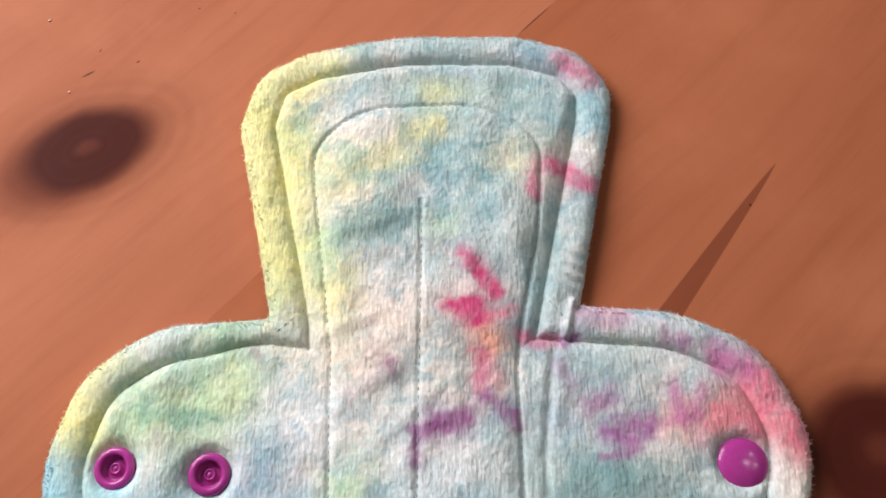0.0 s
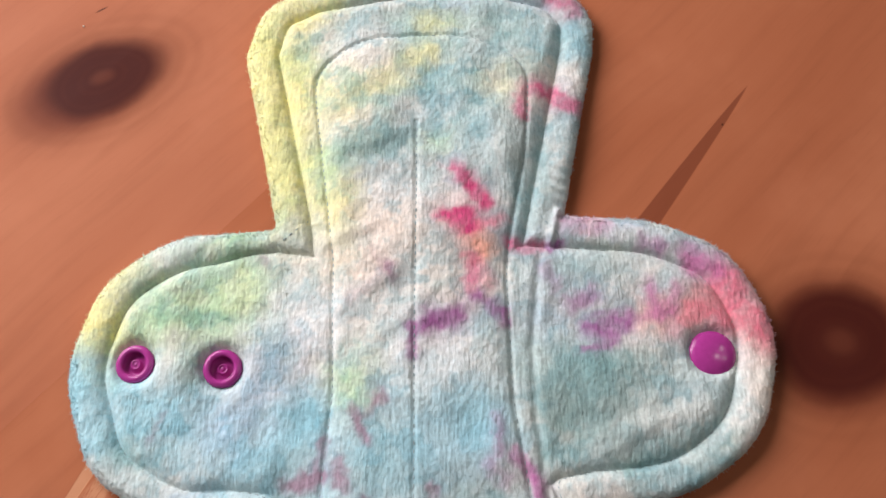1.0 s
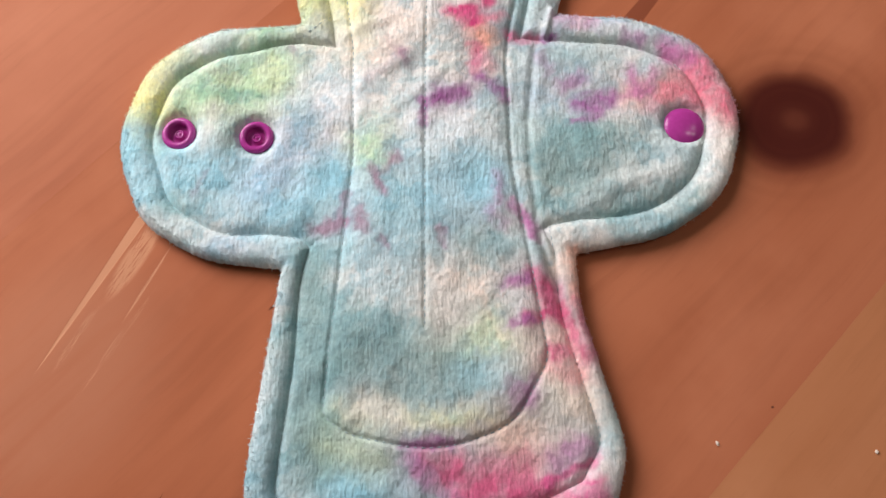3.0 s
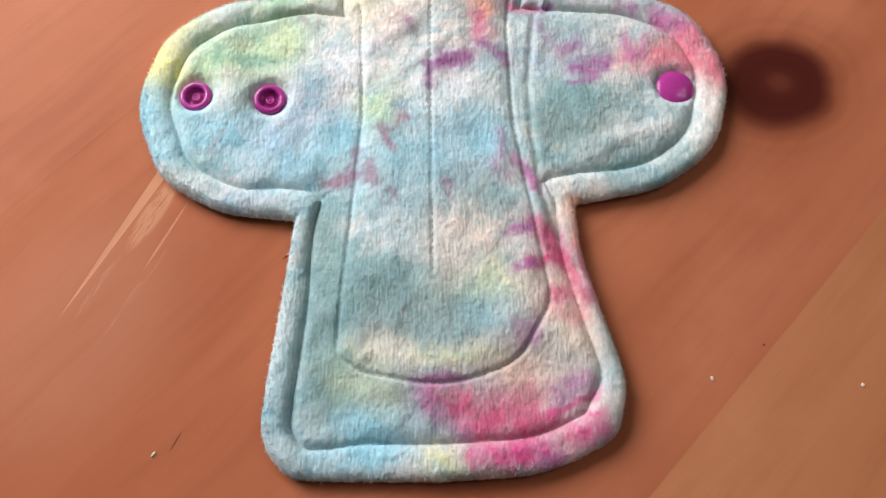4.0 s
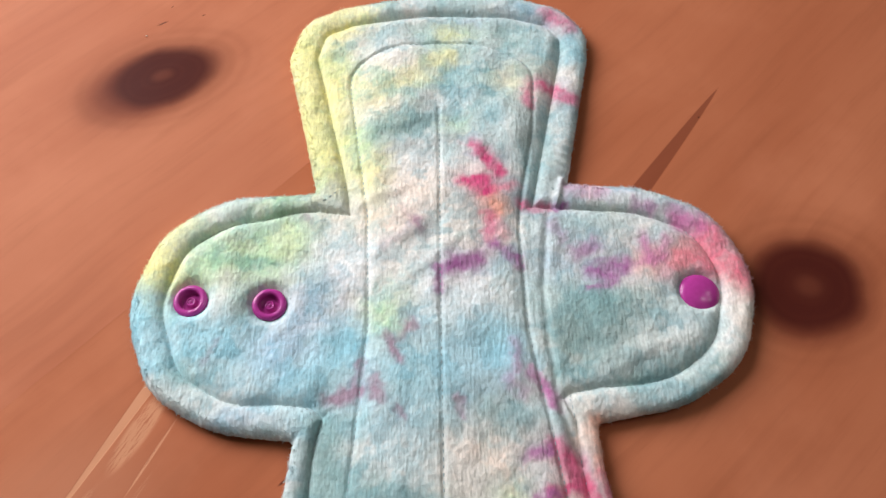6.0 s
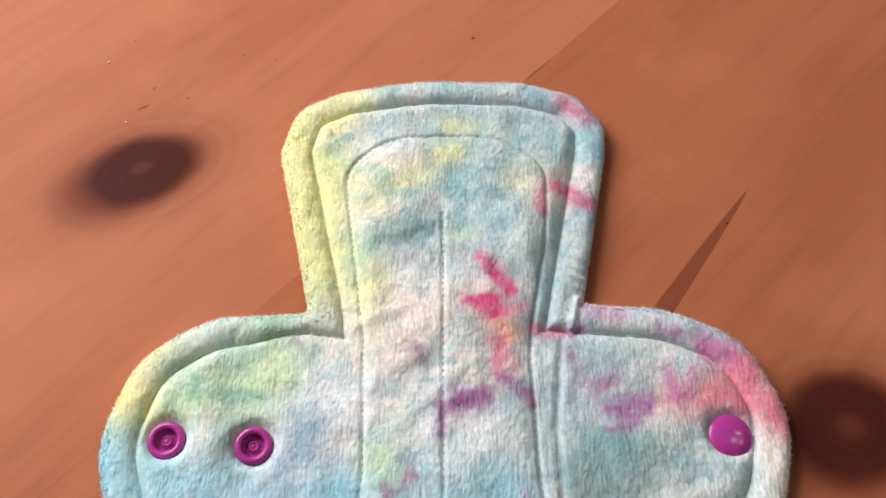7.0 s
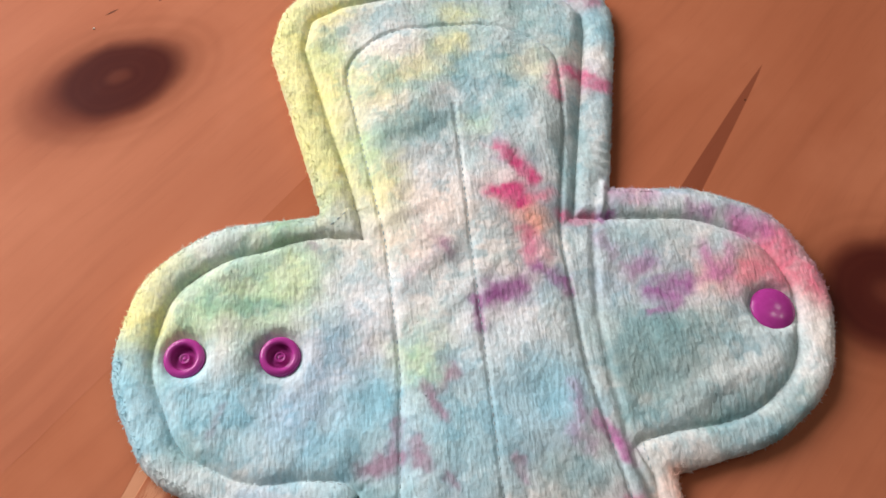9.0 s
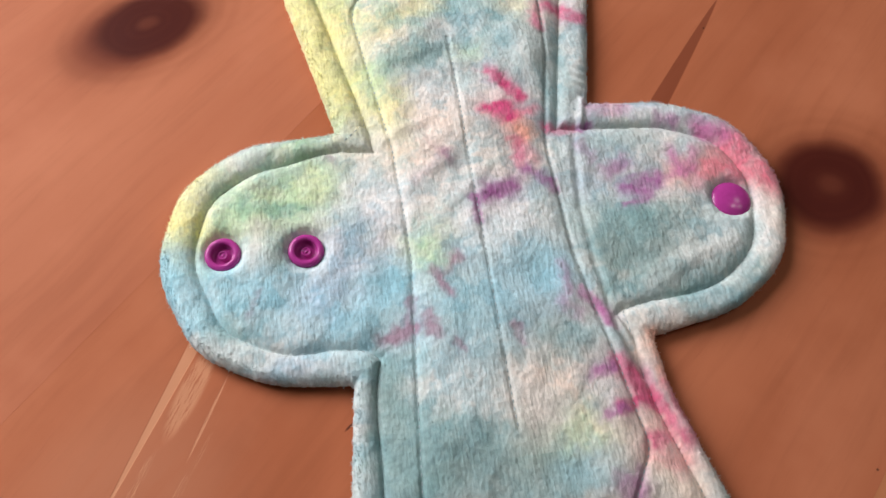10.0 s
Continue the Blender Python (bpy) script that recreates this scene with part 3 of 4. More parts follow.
PEACH = [
    (-16.8, 86.5, 14.9, 9.6, 9, 0.8), (-31.3, 87.8, 9.3, 4.2, -2, 0.6), (-6.9, 93.4, 13.7, 7.1, 9, 0.5), (10.0, 1.1, 11.6, 9.5, -2, 0.95), (16.5, -10.3, 11.4, 7.4, -2, 0.6),
    (37.7, 7.6, 4.3, 5.1, -2, 0.9), (45.3, -1.8, 2.1, 8.4, -11, 0.95), (94.6, 48.8, 4.9, 15.6, -2, 0.7), (-11.2, 72.5, 10.3, 12.0, -2, 0.5), (44.1, -34.2, 4.3, 12.1, -12, 0.6),
    (23.5, -38.7, 14.9, 6.7, -2, 0.55), (12.4, 73.3, 10.3, 9.0, -2, 0.45), (41.2, 147.8, 6.9, 3.8, -37, 0.6), (9.8, 87.2, 9.0, 9.5, -2, 0.5), (38.9, -61.6, 2.2, 3.8, -1, 0.9),
]
GREEN = [
    (-28.5, 113.4, 6.4, 14.0, -2, 0.7), (-54.9, 76.9, 16.0, 14.3, 63, 0.4), (-72.4, 71.3, 17.1, 9.7, 31, 0.6), (-39.8, 101.9, 6.3, 5.0, -2, 0.35), (-17.5, 48.9, 6.4, 7.4, -2, 0.75),
    (-52.7, 75.0, 8.3, 18.1, -25, 0.6), (13.8, -14.8, 8.6, 4.3, -2, 0.6), (-70.5, 66.3, 11.4, 7.0, 23, 0.5), (7.4, 122.5, 6.4, 4.6, -2, 0.4), (32.4, -30.4, 8.4, 7.0, -2, 0.35),
    (-51.5, 90.1, 9.2, 1.9, 3, 0.5),
]
YELLOW = [
    (-45.9, 158.8, 8.1, 12.0, -2, 0.95), (-42.7, 135.5, 7.3, 18.8, 7, 0.95), (-37.3, 112.9, 6.7, 14.0, 6, 0.85), (-32.7, 172.4, 12.2, 6.7, 27, 0.85), (-34.0, 144.5, 6.8, 13.5, -3, 0.75),
    (-20.4, 136.4, 10.0, 11.2, 31, 0.55), (5.4, 151.4, 8.5, 5.9, -3, 0.5), (-20.9, 99.6, 6.3, 13.2, -2, 0.55), (-89.4, 68.8, 6.1, 9.2, 42, 0.85), (31.6, 139.7, 9.8, 7.5, -3, 0.3),
    (-7.2, 142.4, 8.3, 4.9, -3, 0.4), (1.4, -65.5, 7.2, 3.1, -1, 0.5), (-18.6, -33.2, 8.3, 3.7, -2, 0.35), (-7.0, -37.8, 13.2, 3.1, -2, 0.35), (12.0, -38.4, 10.0, 2.7, 6, 0.35),
    (8.2, 166.3, 8.5, 5.3, -3, 0.4),
]
# bright dyes and one painted crease shadow: each stroke is two ends, half-width and strength
ORANGE = [
    (19.0, 90.0, 21.0, 85.0, 3.2, 0.9), (16.0, 91.0, 16.5, 83.0, 2.4, 0.5), (66.0, 64.0, 82.0, 67.0, 4.8, 0.6), (38.0, -12.0, 42.0, -24.0, 3.4, 0.4), (23.0, -43.0, 28.0, -46.0, 5.0, 0.35),
    (44.0, 12.0, 46.0, -3.0, 2.8, 0.6),
]
CORAL = [
    (82.0, 66.0, 86.0, 63.0, 4.6, 0.8), (73.0, 61.0, 77.0, 65.0, 3.4, 0.55), (88.0, 74.0, 97.0, 60.0, 5.2, 0.9), (97.0, 58.0, 97.0, 54.0, 3.1, 0.3), (21.0, 93.0, 26.0, 94.0, 2.0, 0.7),
    (18.0, 82.0, 21.0, 76.0, 2.6, 0.4), (35.0, -22.0, 42.0, -26.0, 3.4, 0.35), (21.0, -51.0, 26.0, -50.0, 4.5, 0.4),
]
MAGENTA = [
    (66.0, 74.0, 67.5, 66.0, 1.9, 0.75), (74.0, 71.0, 71.0, 65.0, 2.2, 0.65), (81.0, 80.0, 81.0, 77.0, 2.5, 0.7), (60.0, 64.0, 70.0, 64.0, 1.6, 0.5), (46.0, 93.5, 55.0, 92.5, 3.0, 0.6),
    (79.0, 82.0, 86.0, 77.0, 3.1, 0.75),
]
PINK = [
    (13.0, 112.0, 17.0, 107.0, 1.9, 1), (17.0, 107.0, 21.0, 100.5, 2.4, 0.95), (21.0, 104.0, 22.0, 100.0, 2.0, 0.6), (9.2, 97.0, 17.0, 96.0, 2.2, 1), (14.0, 94.5, 17.0, 93.0, 3.0, 1),
    (16.5, 83.0, 16.5, 73.5, 1.9, 0.75), (28.0, 87.0, 37.0, 87.0, 1.9, 0.75), (46.0, 175.0, 53.0, 168.0, 3.2, 0.75), (39.0, 139.0, 44.0, 138.0, 2.9, 0.9), (47.0, 134.0, 51.0, 132.0, 2.9, 0.75),
    (34.3, 133.0, 35.0, 129.5, 2.0, 0.65), (34.5, 139.0, 35.5, 135.0, 1.4, 0.4),
]
ROSE = [
    (31.5, 4.0, 36.0, -1.0, 3.4, 0.85), (34.5, -1.0, 38.0, -7.0, 2.6, 0.85), (29.0, -9.0, 37.5, -7.0, 2.0, 1), (36.0, -19.0, 39.5, -18.0, 2.2, 0.85), (34.5, 1.0, 45.5, -21.0, 1.5, 0.8),
    (45.5, -4.0, 49.0, -20.0, 3.0, 0.85), (0.0, -49.0, 12.0, -55.0, 4.4, 0.75), (6.0, -50.0, 12.0, -58.0, 4.0, 0.8), (17.0, -55.5, 25.0, -57.0, 4.4, 0.95), (26.0, -57.0, 34.0, -55.5, 2.8, 0.75),
    (16.0, -49.0, 26.0, -50.0, 3.8, 0.5),
]
HEM = [
    (11.5, -66.0, 23.0, -65.0, 3.6, 0.9), (23.0, -65.0, 31.0, -64.0, 3.8, 0.9), (39.5, -61.0, 44.5, -58.0, 4.0, 1), (32.0, -54.5, 46.0, -49.0, 1.2, 0.75),
]
PURPLE = [
    (4.0, 63.0, 13.0, 67.0, 2.3, 0.85), (7.0, 65.0, 11.0, 65.5, 3.3, 0.95), (0.3, 63.0, 0.6, 54.0, 1.3, 0.8), (18.0, 71.0, 25.0, 66.0, 1.9, 0.9), (25.0, 67.0, 26.0, 63.5, 1.4, 0.8),
    (40.0, 86.5, 43.0, 87.0, 1.5, 0.9), (38.0, 81.0, 41.0, 74.0, 1.5, 0.45), (46.0, 69.0, 51.0, 71.0, 2.6, 0.65), (50.0, 61.0, 59.0, 63.0, 2.9, 0.9), (52.0, 59.0, 55.0, 58.0, 2.1, 0.75),
    (46.0, 55.0, 55.0, 56.3, 0.9, 0.65), (67.0, 86.0, 71.0, 85.0, 2.1, 0.7), (30.0, -66.5, 32.0, -67.0, 2.4, 0.5),
]
VIOLET = [
    (23.5, 2.0, 29.0, 4.0, 1.9, 0.85), (24.5, -10.5, 30.0, -9.0, 1.5, 0.85), (24.0, -29.0, 28.0, -32.0, 3.3, 0.6), (30.0, -26.5, 23.5, -35.0, 1.6, 0.5), (35.0, -47.0, 43.0, -45.0, 2.9, 0.7),
    (-8.0, -43.5, 6.0, -44.0, 1.3, 0.8), (-5.0, -48.0, -1.0, -53.0, 2.9, 0.6), (4.0, -57.0, 8.0, -60.0, 2.0, 0.55), (36.0, -50.5, 39.0, -49.0, 1.6, 0.5),
]
PLUM_AND_SHADE = [
    # second stroke: the diagonal crease's shadow painted as a faint streak
    (-6.8, 81.0, -5.6, 78.0, 1.9, 0.75), (-18.0, 72.0, -7.0, 79.5, 1.9, 0.28), (-12.0, 86.0, -9.0, 84.0, 1.5, 0.2), (-16.5, 41.0, -12.0, 32.0, 1.3, 0.75), (-10.0, 43.0, -8.0, 44.0, 1.8, 0.75),
    (-33.0, 21.0, -25.0, 24.0, 2.2, 0.8), (-24.3, 33.0, -25.5, 27.0, 1.4, 0.6), (-20.3, 26.0, -19.0, 20.5, 1.9, 0.8), (-12.8, 18.0, -12.0, 14.5, 1.3, 0.6), (-69.0, 41.0, -71.0, 34.0, 1.2, 0.35),
    (-44.0, 86.0, -42.0, 85.0, 1.6, 0.55), (4.3, 20.0, 5.0, 14.5, 1.3, 0.6), (-15.0, 37.0, -11.0, 40.0, 1.2, 0.35),
]
WINE = [
    (27.0, 28.0, 32.5, 19.0, 1.5, 0.9), (31.0, 22.0, 33.5, 17.5, 1.6, 0.7), (20.5, 26.0, 24.0, 22.0, 2.0, 0.4), (21.5, 37.0, 23.0, 29.0, 1.4, 0.45),
]
LEMON = [
    (-51.0, 163.0, -43.0, 118.0, 6.0, 0.85), (-48.0, 172.0, -34.0, 180.0, 5.5, 0.75), (-42.0, 116.0, -38.0, 103.0, 4.0, 0.5), (-94.0, 70.0, -84.0, 84.0, 5.5, 0.75), (-36.0, 150.0, -31.0, 120.0, 4.0, 0.3),
    (-26.0, 104.0, -23.0, 94.0, 3.5, 0.45), (-50.0, 82.0, -47.0, 72.0, 4.0, 0.3), (-28.0, -43.0, -15.0, -47.0, 4.0, 0.28), (18.0, -9.0, 23.0, -16.0, 3.0, 0.25), (4.0, 152.0, 8.0, 153.0, 2.6, 0.4), (-9.0, 144.0, -5.0, 145.0, 3.2, 0.35), (6.0, 163.0, 9.0, 165.0, 2.6, 0.3),
    (-1.0, -66.0, 3.0, -66.0, 3.4, 0.3), 
]
CREAM = [
    (6.0, -1.0, 7.0, -6.0, 6.0, 0.6), (20.0, -41.0, 25.0, -41.0, 5.0, 0.4), (36.0, -63.5, 36.5, -62.5, 1.8, 0.8), (47.0, -54.0, 48.0, -52.0, 2.2, 0.8), (28.0, 11.0, 31.0, -3.0, 2.6, 0.4),
    (51.5, 145.0, 52.0, 139.0, 3.0, 0.7), (12.0, 102.0, 16.0, 101.0, 2.4, 0.6), (94.0, 50.0, 95.0, 40.0, 4.0, 0.6), (-67.0, 62.0, -69.0, 50.0, 2.6, 0.5), (-27.0, 90.0, -10.0, 92.0, 5.0, 0.35),
    (-19.0, -33.0, -9.0, -37.0, 3.4, 0.6), (45.5, 10.0, 47.5, -4.0, 3.0, 0.6), (30.0, -22.0, 36.0, -36.0, 4.5, 0.4),
]
CYAN = [
    (12.0, -25.0, 15.0, -25.0, 4.2, 0.4), (-24.0, -57.0, -20.0, -58.0, 4.8, 0.75), (-22.0, -63.0, -17.0, -64.5, 4.0, 0.75), (-31.0, 37.0, -28.0, 41.0, 4.0, 0.6), (17.0, 38.0, 18.0, 33.0, 4.5, 0.6),
    (-76.0, 44.0, -60.0, 38.0, 6.0, 0.4), (-46.0, 29.0, -34.0, 33.0, 6.0, 0.45), (-93.0, 38.0, -96.0, 54.0, 4.0, 0.4), (-52.0, 24.0, -38.0, 22.0, 4.0, 0.3), (0.0, 38.0, 14.0, 37.0, 6.0, 0.3),
    (-8.0, 26.0, 8.0, 29.0, 6.0, 0.25),
]
DUSK_AND_SHADE = [
    # grey-green dye; the left channel's long stroke also paints its shade
    (-25.0, -13.0, 5.0, -20.0, 8.0, 0.5), (-8.0, 24.0, 12.0, 20.0, 9.0, 0.3), (-34.0, 6.0, -35.0, -40.0, 4.5, 0.5), (26.0, 12.0, 14.0, 16.0, 4.5, 0.45), (10.0, -29.0, -14.0, -27.0, 6.0, 0.4),
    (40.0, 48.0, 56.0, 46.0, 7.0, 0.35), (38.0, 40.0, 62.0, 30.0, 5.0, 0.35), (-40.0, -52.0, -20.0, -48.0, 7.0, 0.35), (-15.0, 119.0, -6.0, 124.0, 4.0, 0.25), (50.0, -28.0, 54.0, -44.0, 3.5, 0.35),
    (35.0, 128.0, 33.0, 100.0, 3.0, 0.3), (28.0, -28.0, 38.0, -42.0, 4.0, 0.3), (45.0, 78.0, 56.0, 80.0, 5.0, 0.35), (-16.0, -48.0, 0.0, -58.0, 5.0, 0.3),
]
PEACHY = [
    (20.0, -41.0, 34.0, -43.0, 5.0, 0.55), (33.0, -20.0, 40.0, -34.0, 4.0, 0.5), (7.0, 0.0, 6.0, -6.0, 5.0, 0.35), (29.0, -14.0, 33.0, -24.0, 3.5, 0.35), (96.0, 52.0, 95.0, 42.0, 3.5, 0.3),
    (-26.0, 91.0, -8.0, 93.0, 4.0, 0.25), (44.5, 11.0, 47.0, -4.0, 3.6, 0.65), (-18.0, -30.0, -11.0, -33.0, 3.0, 0.35), (24.0, 8.0, 18.0, 3.0, 3.0, 0.3),
]
WASHES = [(PEACHY, (0.84, 0.58, 0.44)), (DUSK_AND_SHADE, (0.27, 0.35, 0.335)), (LEMON, (0.88, 0.84, 0.38)), (CREAM, (0.86, 0.80, 0.72)), (CYAN, (0.30, 0.60, 0.70))]
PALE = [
    (AQUA, (0.36, 0.66, 0.75)), (SEA, (0.29, 0.55, 0.66)), (TEAL_AND_SHADE, (0.20, 0.40, 0.40)), (MOSS_AND_SHADE, (0.28, 0.45, 0.41)), (DEEP_AND_SHADE, (0.19, 0.38, 0.39)), (LAVENDER, (0.55, 0.62, 0.76)),
    (WHITE, (0.85, 0.87, 0.86)), (PEACH, (0.86, 0.71, 0.60)), (GREEN, (0.47, 0.69, 0.37)), (YELLOW, (0.88, 0.82, 0.28))]
BRIGHT = [
    (ORANGE, (0.92, 0.46, 0.32)), (CORAL, (0.80, 0.17, 0.25)), (MAGENTA, (0.54, 0.16, 0.35)), (PINK, (0.64, 0.065, 0.20)), (ROSE, (0.62, 0.11, 0.22)), (HEM, (0.66, 0.065, 0.24)),
    (PURPLE, (0.34, 0.095, 0.29)), (VIOLET, (0.38, 0.13, 0.31)), (PLUM_AND_SHADE, (0.33, 0.16, 0.23)), (WINE, (0.48, 0.16, 0.36))]


def dyed(p):
    """Colour of the cloth at points in mm: washed spots and strokes of dye that bleed into pale cotton, some with
    groove or crease shade painted in.
    """
    warp = np.stack([lattice_noise(p, 14, 11, 4), lattice_noise(p, 14, 12, 4)], 1)
    fine = np.stack([lattice_noise(p, 2.6, 13, 3), lattice_noise(p, 2.6, 14, 3)], 1)
    wash = step_up(lattice_noise(p + 4 * warp, 24, 15, 4), -0.9, 0.9)[:, None]
    colour = np.array((0.51, 0.62, 0.62)) * (1 - wash) + np.array((0.76, 0.75, 0.71)) * wash
    patch = 0.5 + 0.5 * np.clip(1.6 * lattice_noise(p + fine, 3.0, 16, 4), -1, 1)
    pool = step_up(lattice_noise(p + 4 * warp, 10, 18, 4), 0.0, 1.1)[:, None]
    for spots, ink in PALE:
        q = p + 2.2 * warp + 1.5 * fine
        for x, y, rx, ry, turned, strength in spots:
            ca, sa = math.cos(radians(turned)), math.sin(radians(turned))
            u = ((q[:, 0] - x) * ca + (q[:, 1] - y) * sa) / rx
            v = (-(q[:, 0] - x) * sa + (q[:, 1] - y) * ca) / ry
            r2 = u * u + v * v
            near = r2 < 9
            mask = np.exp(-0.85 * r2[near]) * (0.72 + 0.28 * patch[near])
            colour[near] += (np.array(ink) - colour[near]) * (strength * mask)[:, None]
    colour *= 1 - pool * np.array((0.28, 0.15, 0.13))                    # where the wash has pooled
    # uneven take-up of the dye: small teal and cream clouds
    cloud = np.clip(1.3 * lattice_noise(p * (1.0, 1.25) + 3 * fine, 6.5, 19, 3), -1, 1)[:, None]
    colour *= 1 + cloud * np.where(cloud > 0, np.array((0.10, 0.05, 0.02)), np.array((0.27, 0.15, 0.11)))
    q = p + 0.55 * warp + 0.95 * fine
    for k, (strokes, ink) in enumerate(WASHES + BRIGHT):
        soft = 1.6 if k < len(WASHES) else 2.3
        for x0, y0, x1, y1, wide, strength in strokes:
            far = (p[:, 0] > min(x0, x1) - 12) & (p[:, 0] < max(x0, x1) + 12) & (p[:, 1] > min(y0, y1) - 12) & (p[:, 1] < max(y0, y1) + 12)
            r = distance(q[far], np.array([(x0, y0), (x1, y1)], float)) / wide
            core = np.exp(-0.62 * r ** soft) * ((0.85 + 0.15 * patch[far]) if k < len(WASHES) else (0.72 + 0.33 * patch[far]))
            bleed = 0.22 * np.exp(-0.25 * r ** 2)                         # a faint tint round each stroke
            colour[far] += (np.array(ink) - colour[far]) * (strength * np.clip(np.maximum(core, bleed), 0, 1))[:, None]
    speckle = 1 + 0.10 * lattice_noise(p * (1.0, 0.75), 0.85, 17, 2)
    return np.clip(1.0 * colour * speckle[:, None], 0, 1)


# ---- cloth pad: meshes ----
pad = tagged(new("cloth_pad"), "tie-dyed terry cloth pad with two wings lying flat on the table", "cloth pad")
STEP = 0.4


def give_dye(mesh, colours):
    layer = mesh.color_attributes.new("dye", "FLOAT_COLOR", "POINT")
    layer.data.foreach_set("color", np.column_stack([colours, np.ones(len(colours))]).astype(np.float32).ravel())


XS, YS = np.arange(-103, 110, STEP), np.arange(-79, 192, STEP)
GX, GY = np.meshgrid(XS, YS, indexing="ij")
GRID = np.stack([GX.ravel(), GY.ravel()], 1)
DEPTH = distance(GRID, OUTLINE, True)
SLOPE = np.stack([g.ravel() for g in np.gradient(DEPTH.reshape(GX.shape), STEP)], 1)
SLOPE /= np.maximum(np.hypot(*SLOPE.T), 1e-6)[:, None]
FITTED = GRID - np.where(DEPTH < 0, DEPTH, 0)[:, None] * SLOPE      # points outside are drawn in to the edge
_, HEIGHT = relief(FITTED)
HEIGHT = np.where(DEPTH < 3, np.maximum(HEIGHT, EDGE_Z), HEIGHT)
# the fuzzy nap: fine unevenness of the surface, and of the edge
NAP = lattice_noise(FITTED * (1.0, 0.75), 0.9, 41, 2)
HEIGHT += 0.085 * NAP * step_up(DEPTH, 0.3, 2.0)
FITTED = FITTED - SLOPE * (0.2 * lattice_noise(FITTED, 0.9, 42, 2) * (1 - step_up(DEPTH, 0.6, 2.2)))[:, None]


def cloth_body():
    keep = DEPTH.reshape(GX.shape) > 0
    cell = keep[:-1, :-1] | keep[1:, :-1] | keep[1:, 1:] | keep[:-1, 1:]
    index = np.arange(len(GRID)).reshape(GX.shape)
    quads = np.stack([index[:-1, :-1][cell], index[1:, :-1][cell], index[1:, 1:][cell], index[:-1, 1:][cell]], 1)
    used, flat = np.unique(quads, return_inverse=True)
    quads = flat.reshape(quads.shape)
    p, z, d = FITTED[used], HEIGHT[used], np.maximum(DEPTH[used], 0)
    under = EDGE_Z - (EDGE_Z - 0.15) * np.sqrt(np.clip(1 - (1 - np.clip(d / 3.0, 0, 1)) ** 2, 0, 1))
    n = len(p)
    verts = np.vstack([np.column_stack([p, z]), np.column_stack([p, under])]) * MM
    faces = np.vstack([quads, quads[:, ::-1] + n])
    mesh = bpy.data.meshes.new("cloth")
    mesh.from_pydata(verts.tolist(), [], faces.tolist())
    dye = dyed(p)
    inside = step_up(d, 1.5, 4.0)[:, None]                          # the dyed cloth wraps round the edge to a grey-blue backing
    give_dye(mesh, np.vstack([dye, dye * (1 - inside) + np.array((0.30, 0.37, 0.42)) * inside]))
    return part_mesh("cloth", mesh, CLOTH, pad, smooth=True)


def fuzz():
    """Short cotton fibres that stand off the cloth, thickest along its edge."""
    rng = np.random.default_rng(77)
    slope_x, slope_y = (g.ravel() for g in np.gradient(HEIGHT.reshape(GX.shape), STEP))
    edge = rng.choice(np.flatnonzero((DEPTH > 0) & (DEPTH < 2.6)), 9000)
    face = rng.choice(np.flatnonzero(DEPTH > 2.6), 6000)
    pick = np.concatenate([edge, face])
    n = len(pick)
    up = np.column_stack([-np.clip(slope_x[pick], -1.2, 1.2), -np.clip(slope_y[pick], -1.2, 1.2), np.ones(n)])
    up[:len(edge), :2] -= SLOPE[edge] * (1.2 * (1 - DEPTH[edge] / 2.6))[:, None]
    up += rng.normal(0, 0.55, (n, 3)) * (1, 1, 0.3)
    up /= np.linalg.norm(up, axis=1)[:, None]
    long = np.where(np.arange(n) < len(edge), rng.uniform(0.3, 0.75, n), rng.uniform(0.22, 0.42, n))[:, None]
    root = np.column_stack([FITTED[pick], HEIGHT[pick] - 0.08]) + rng.uniform(-0.2, 0.2, (n, 3)) * (1, 1, 0)
    bend = rng.normal(0, 0.3, (n, 3)) * long
    side = np.cross(up, rng.normal(0, 1, (n, 3)))
    side /= np.linalg.norm(side, axis=1)[:, None]
    other = np.cross(up, side)
    rings = []
    for s, fat in ((0.0, 0.1), (0.55, 0.085)):
        middle = root + up * long * s + bend * s * s
        rings += [middle + fat * (side * math.cos(a) + other * math.sin(a)) for a in (0, 2.094, 4.189)]
    tip = root + up * long + bend
    verts = np.stack(rings + [tip], 1).reshape(-1, 3)
    shape = np.array([(0, 1, 4), (0, 4, 3), (1, 2, 5), (1, 5, 4), (2, 0, 3), (2, 3, 5), (3, 4, 6), (4, 5, 6), (5, 3, 6)])
    faces = (shape[None] + 7 * np.arange(n)[:, None, None]).reshape(-1, 3)
    mesh = bpy.data.meshes.new("nap")
    mesh.from_pydata((verts * MM).tolist(), [], faces.tolist())
    tint = np.clip(dyed(FITTED[pick]) * rng.uniform(0.9, 1.08, (n, 1)), 0, 1)
    give_dye(mesh, np.repeat(tint, 7, axis=0))
    return tagged(part_mesh("nap", mesh, CLOTH, pad, "fuzzy nap of short cotton fibres", smooth=True), kind="stuff")


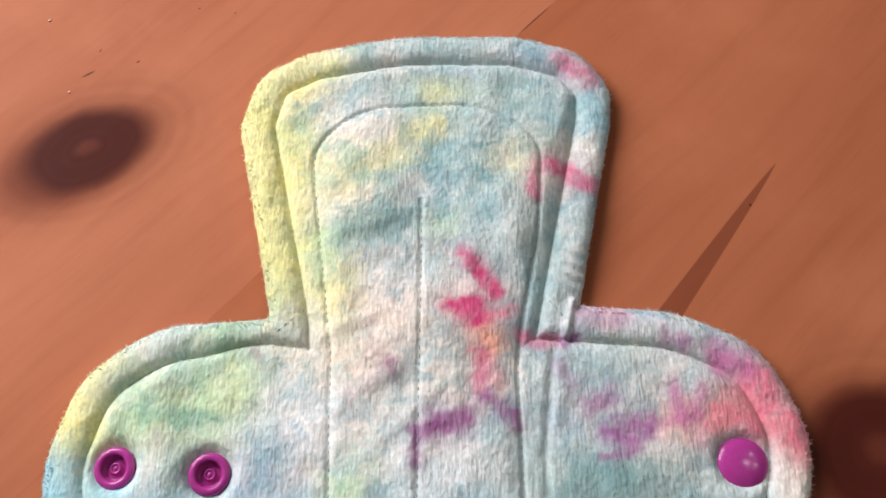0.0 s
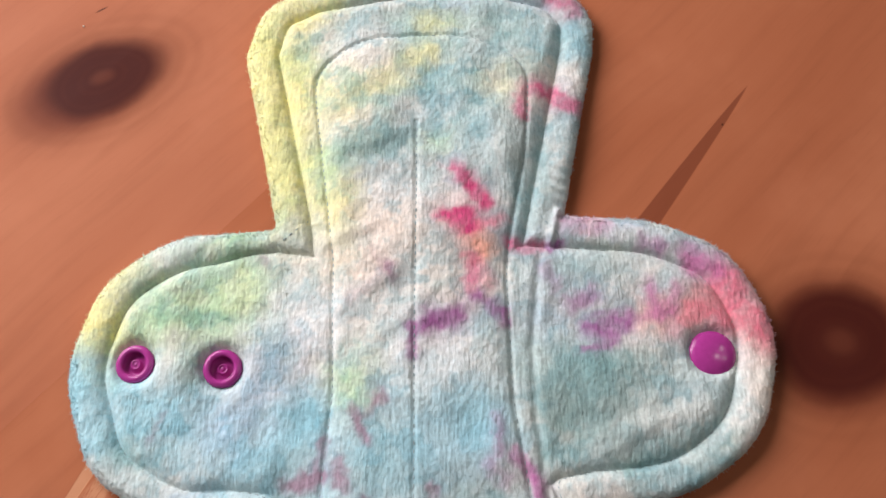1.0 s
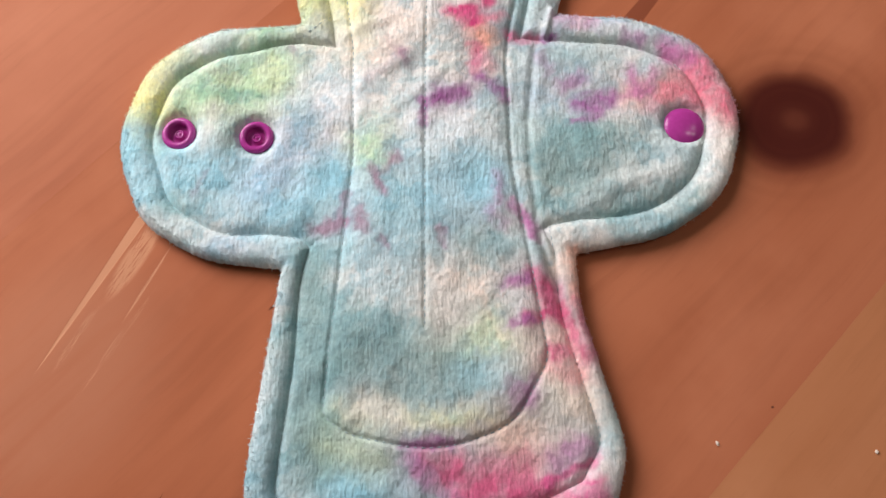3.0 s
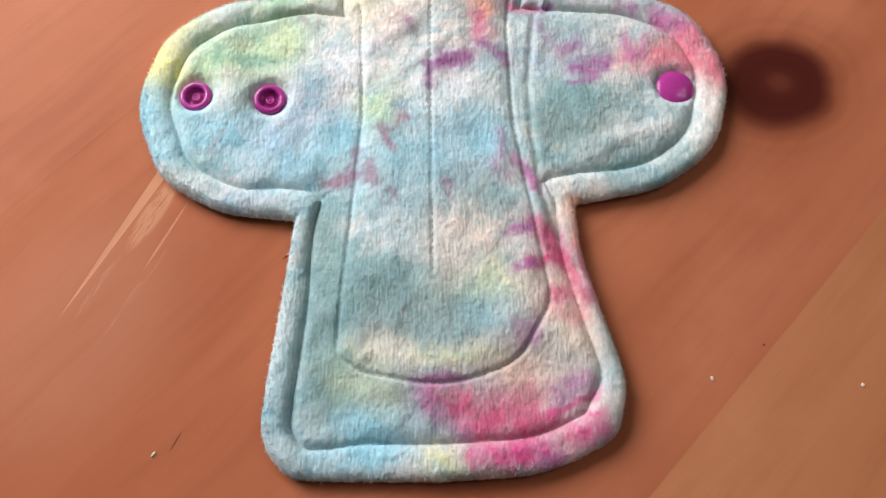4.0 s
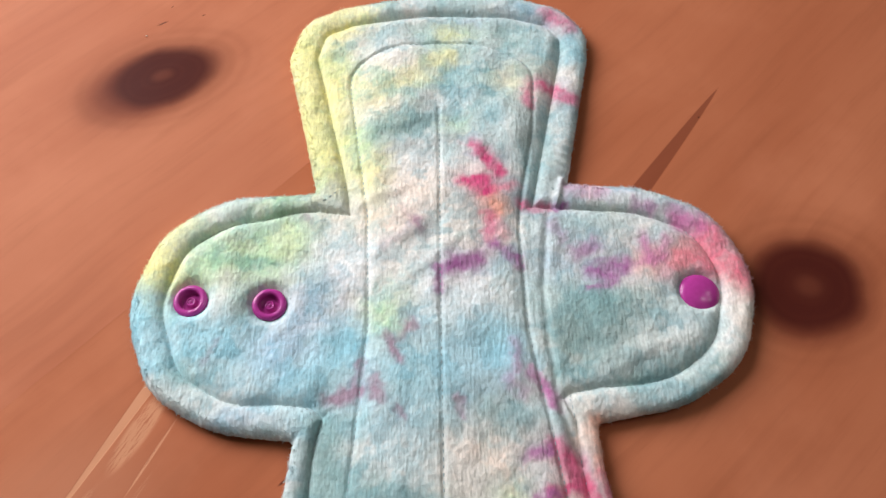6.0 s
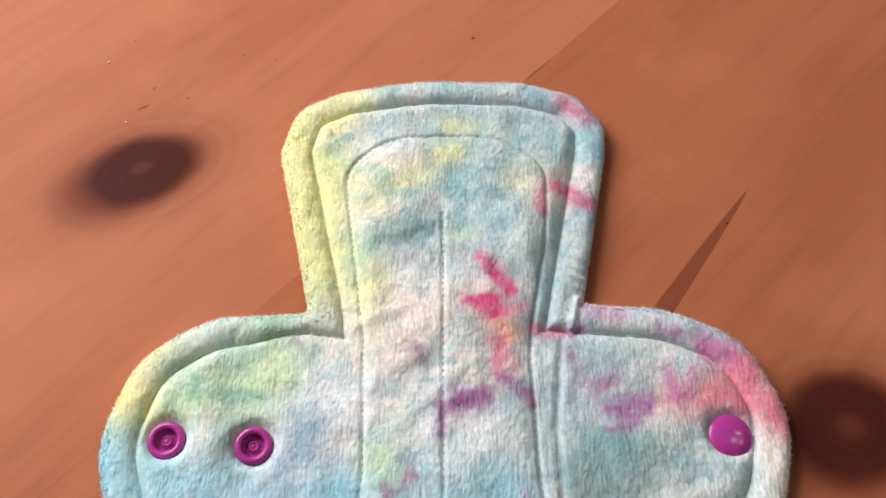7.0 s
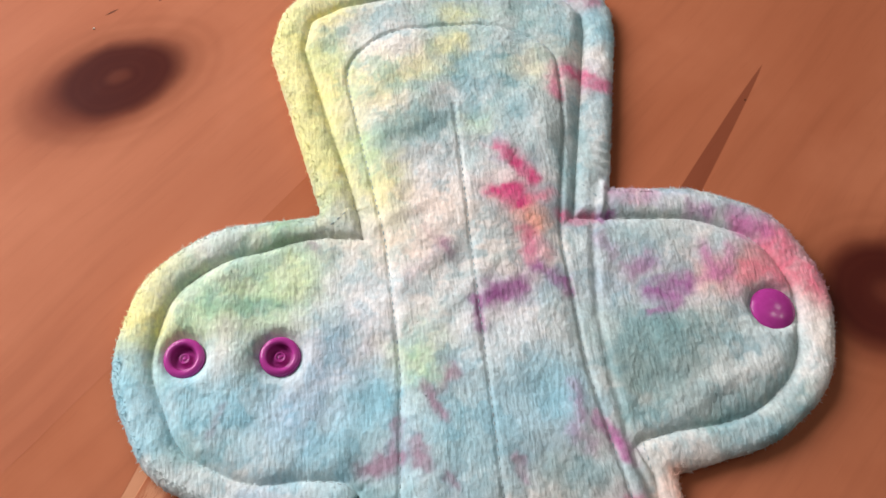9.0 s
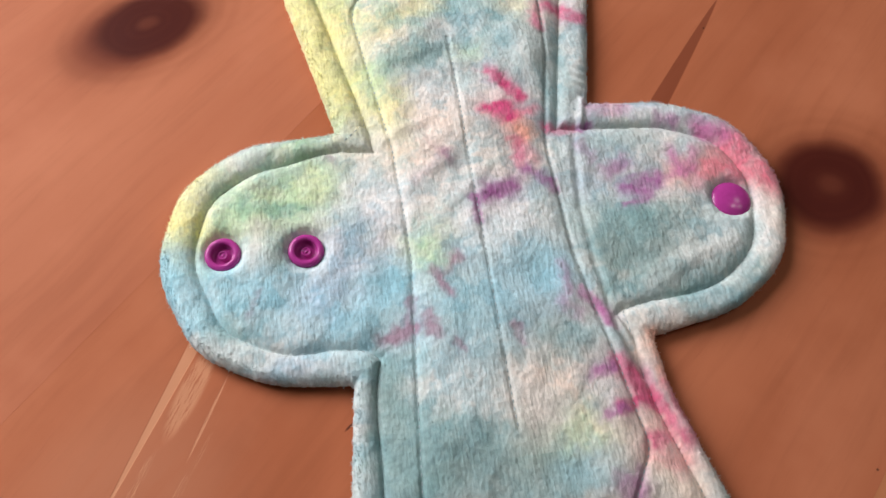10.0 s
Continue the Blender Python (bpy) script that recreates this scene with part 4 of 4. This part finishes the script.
def stitches(name, line, long=1.7, gap=0.5, lift=-0.05):
    """A row of short sunken thread stitches along a line in mm."""
    points = resample(line, long + gap)
    _, z = relief(points)
    bm = bmesh.new()
    for a, b, za, zb in zip(points, points[1:], z, z[1:]):
        span = np.hypot(*(b - a))
        if span > 2 * (long + gap):
            continue
        way = Vector((b[0] - a[0], b[1] - a[1], zb - za)).normalized()
        across = Vector((-way.y, way.x, 0)) * 0.16
        start, end = Vector((*a, za + lift)), Vector((*a, za + lift)) + way * long
        rings = []
        for s, fat, up in ((0, 0.4, -0.25), (0.3, 1, 0.12), (0.7, 1, 0.12), (1, 0.4, -0.25)):
            c = start.lerp(end, s) + Vector((0, 0, up))
            rings.append([bm.verts.new((c + across * fat * math.cos(q) + Vector((0, 0, 0.2 * fat * math.sin(q)))) * MM) for q in (0, 1.571, 3.142, 4.712)])
        for r0, r1 in zip(rings, rings[1:]):
            for i in range(4):
                bm.faces.new((r0[i], r0[(i + 1) % 4], r1[(i + 1) % 4], r1[i]))
    return part(name, bm, THREAD, pad, "row of short pale teal thread stitches", smooth=True)


def inset(outline):
    """The line of the edge stitching: the outline moved inwards, without loops at its inner corners."""
    outline = resample(outline, 0.8, True)
    ahead = np.roll(outline, -1, 0) - np.roll(outline, 1, 0)
    normal = np.column_stack([ahead[:, 1], -ahead[:, 0]]) / np.hypot(*ahead.T)[:, None]
    by = rim_width(outline)
    for _ in range(6):
        moved = outline + normal * by[:, None]
        by = 0.5 * (by + rim_width(moved))
    for near, off, a, b in corner_offsets(moved):
        moved = np.where(near[:, None], moved + off * (np.hypot(a, b) / np.maximum(np.maximum(a, b), 1e-3) - 1)[:, None], moved)
    return moved[depth_from_edge(moved) > by - 0.6]


def snap_socket(x, y, z, tilt_x, tilt_y):
    snap = tagged(new("snap_socket"), "magenta plastic snap socket with a ringed well")
    snap.parent = pad
    snap.matrix_basis = pose(x * MM, y * MM, z * MM, tilt_x, tilt_y, 0)
    rim = [(3.3, 0.1), (3.3, 0.9), (3.5, 1.35), (3.9, 1.6), (4.4, 1.62), (5.0, 1.42), (5.35, 1.0), (5.45, 0.4), (5.3, -0.4)]
    bm = lathe(bmesh.new(), [(r * MM, h * MM) for r, h in rim])
    part("rim", bm, PLASTIC, snap, smooth=True)
    well = [(0, 0.35), (0.45, 0.32), (0.6, 0.1), (0.95, 0.05), (1.05, 0.35), (1.35, 0.38), (1.55, 0.1), (1.7, -0.5), (2.6, -0.6), (3.0, -0.55), (3.35, 0.3)]
    bm = lathe(bmesh.new(), [(r * MM, h * MM) for r, h in well])
    part("well", bm, PLASTIC, snap, smooth=True)
    return snap


def snap_cap(x, y, z, tilt_x, tilt_y):
    bm = lathe(bmesh.new(), [(r * MM, h * MM) for r, h in ((0, 1.85), (1.2, 1.815), (2.6, 1.69), (3.9, 1.46), (5.0, 1.12), (5.8, 0.75), (6.3, 0.35), (6.55, -0.1), (6.5, -0.6), (6.1, -1.1))])
    cap = part("snap_cap", bm, PLASTIC, pad, "smooth domed magenta plastic snap cap", smooth=True)
    cap.matrix_basis = pose(x * MM, y * MM, z * MM, tilt_x, tilt_y, 0)
    return cap


cloth_body()
fuzz()
stitches("edge_stitching", inset(OUTLINE))
stitches("core_stitching", np.vstack([CORE, CORE[:1]]))
stitches("centre_stitching", CENTRE)
snap_socket(*SOCKETS[0], 3.0, 3, -3)
snap_socket(*SOCKETS[1], 3.0, 3, 3)
snap_cap(*CAP, 3.5, 0, 2)
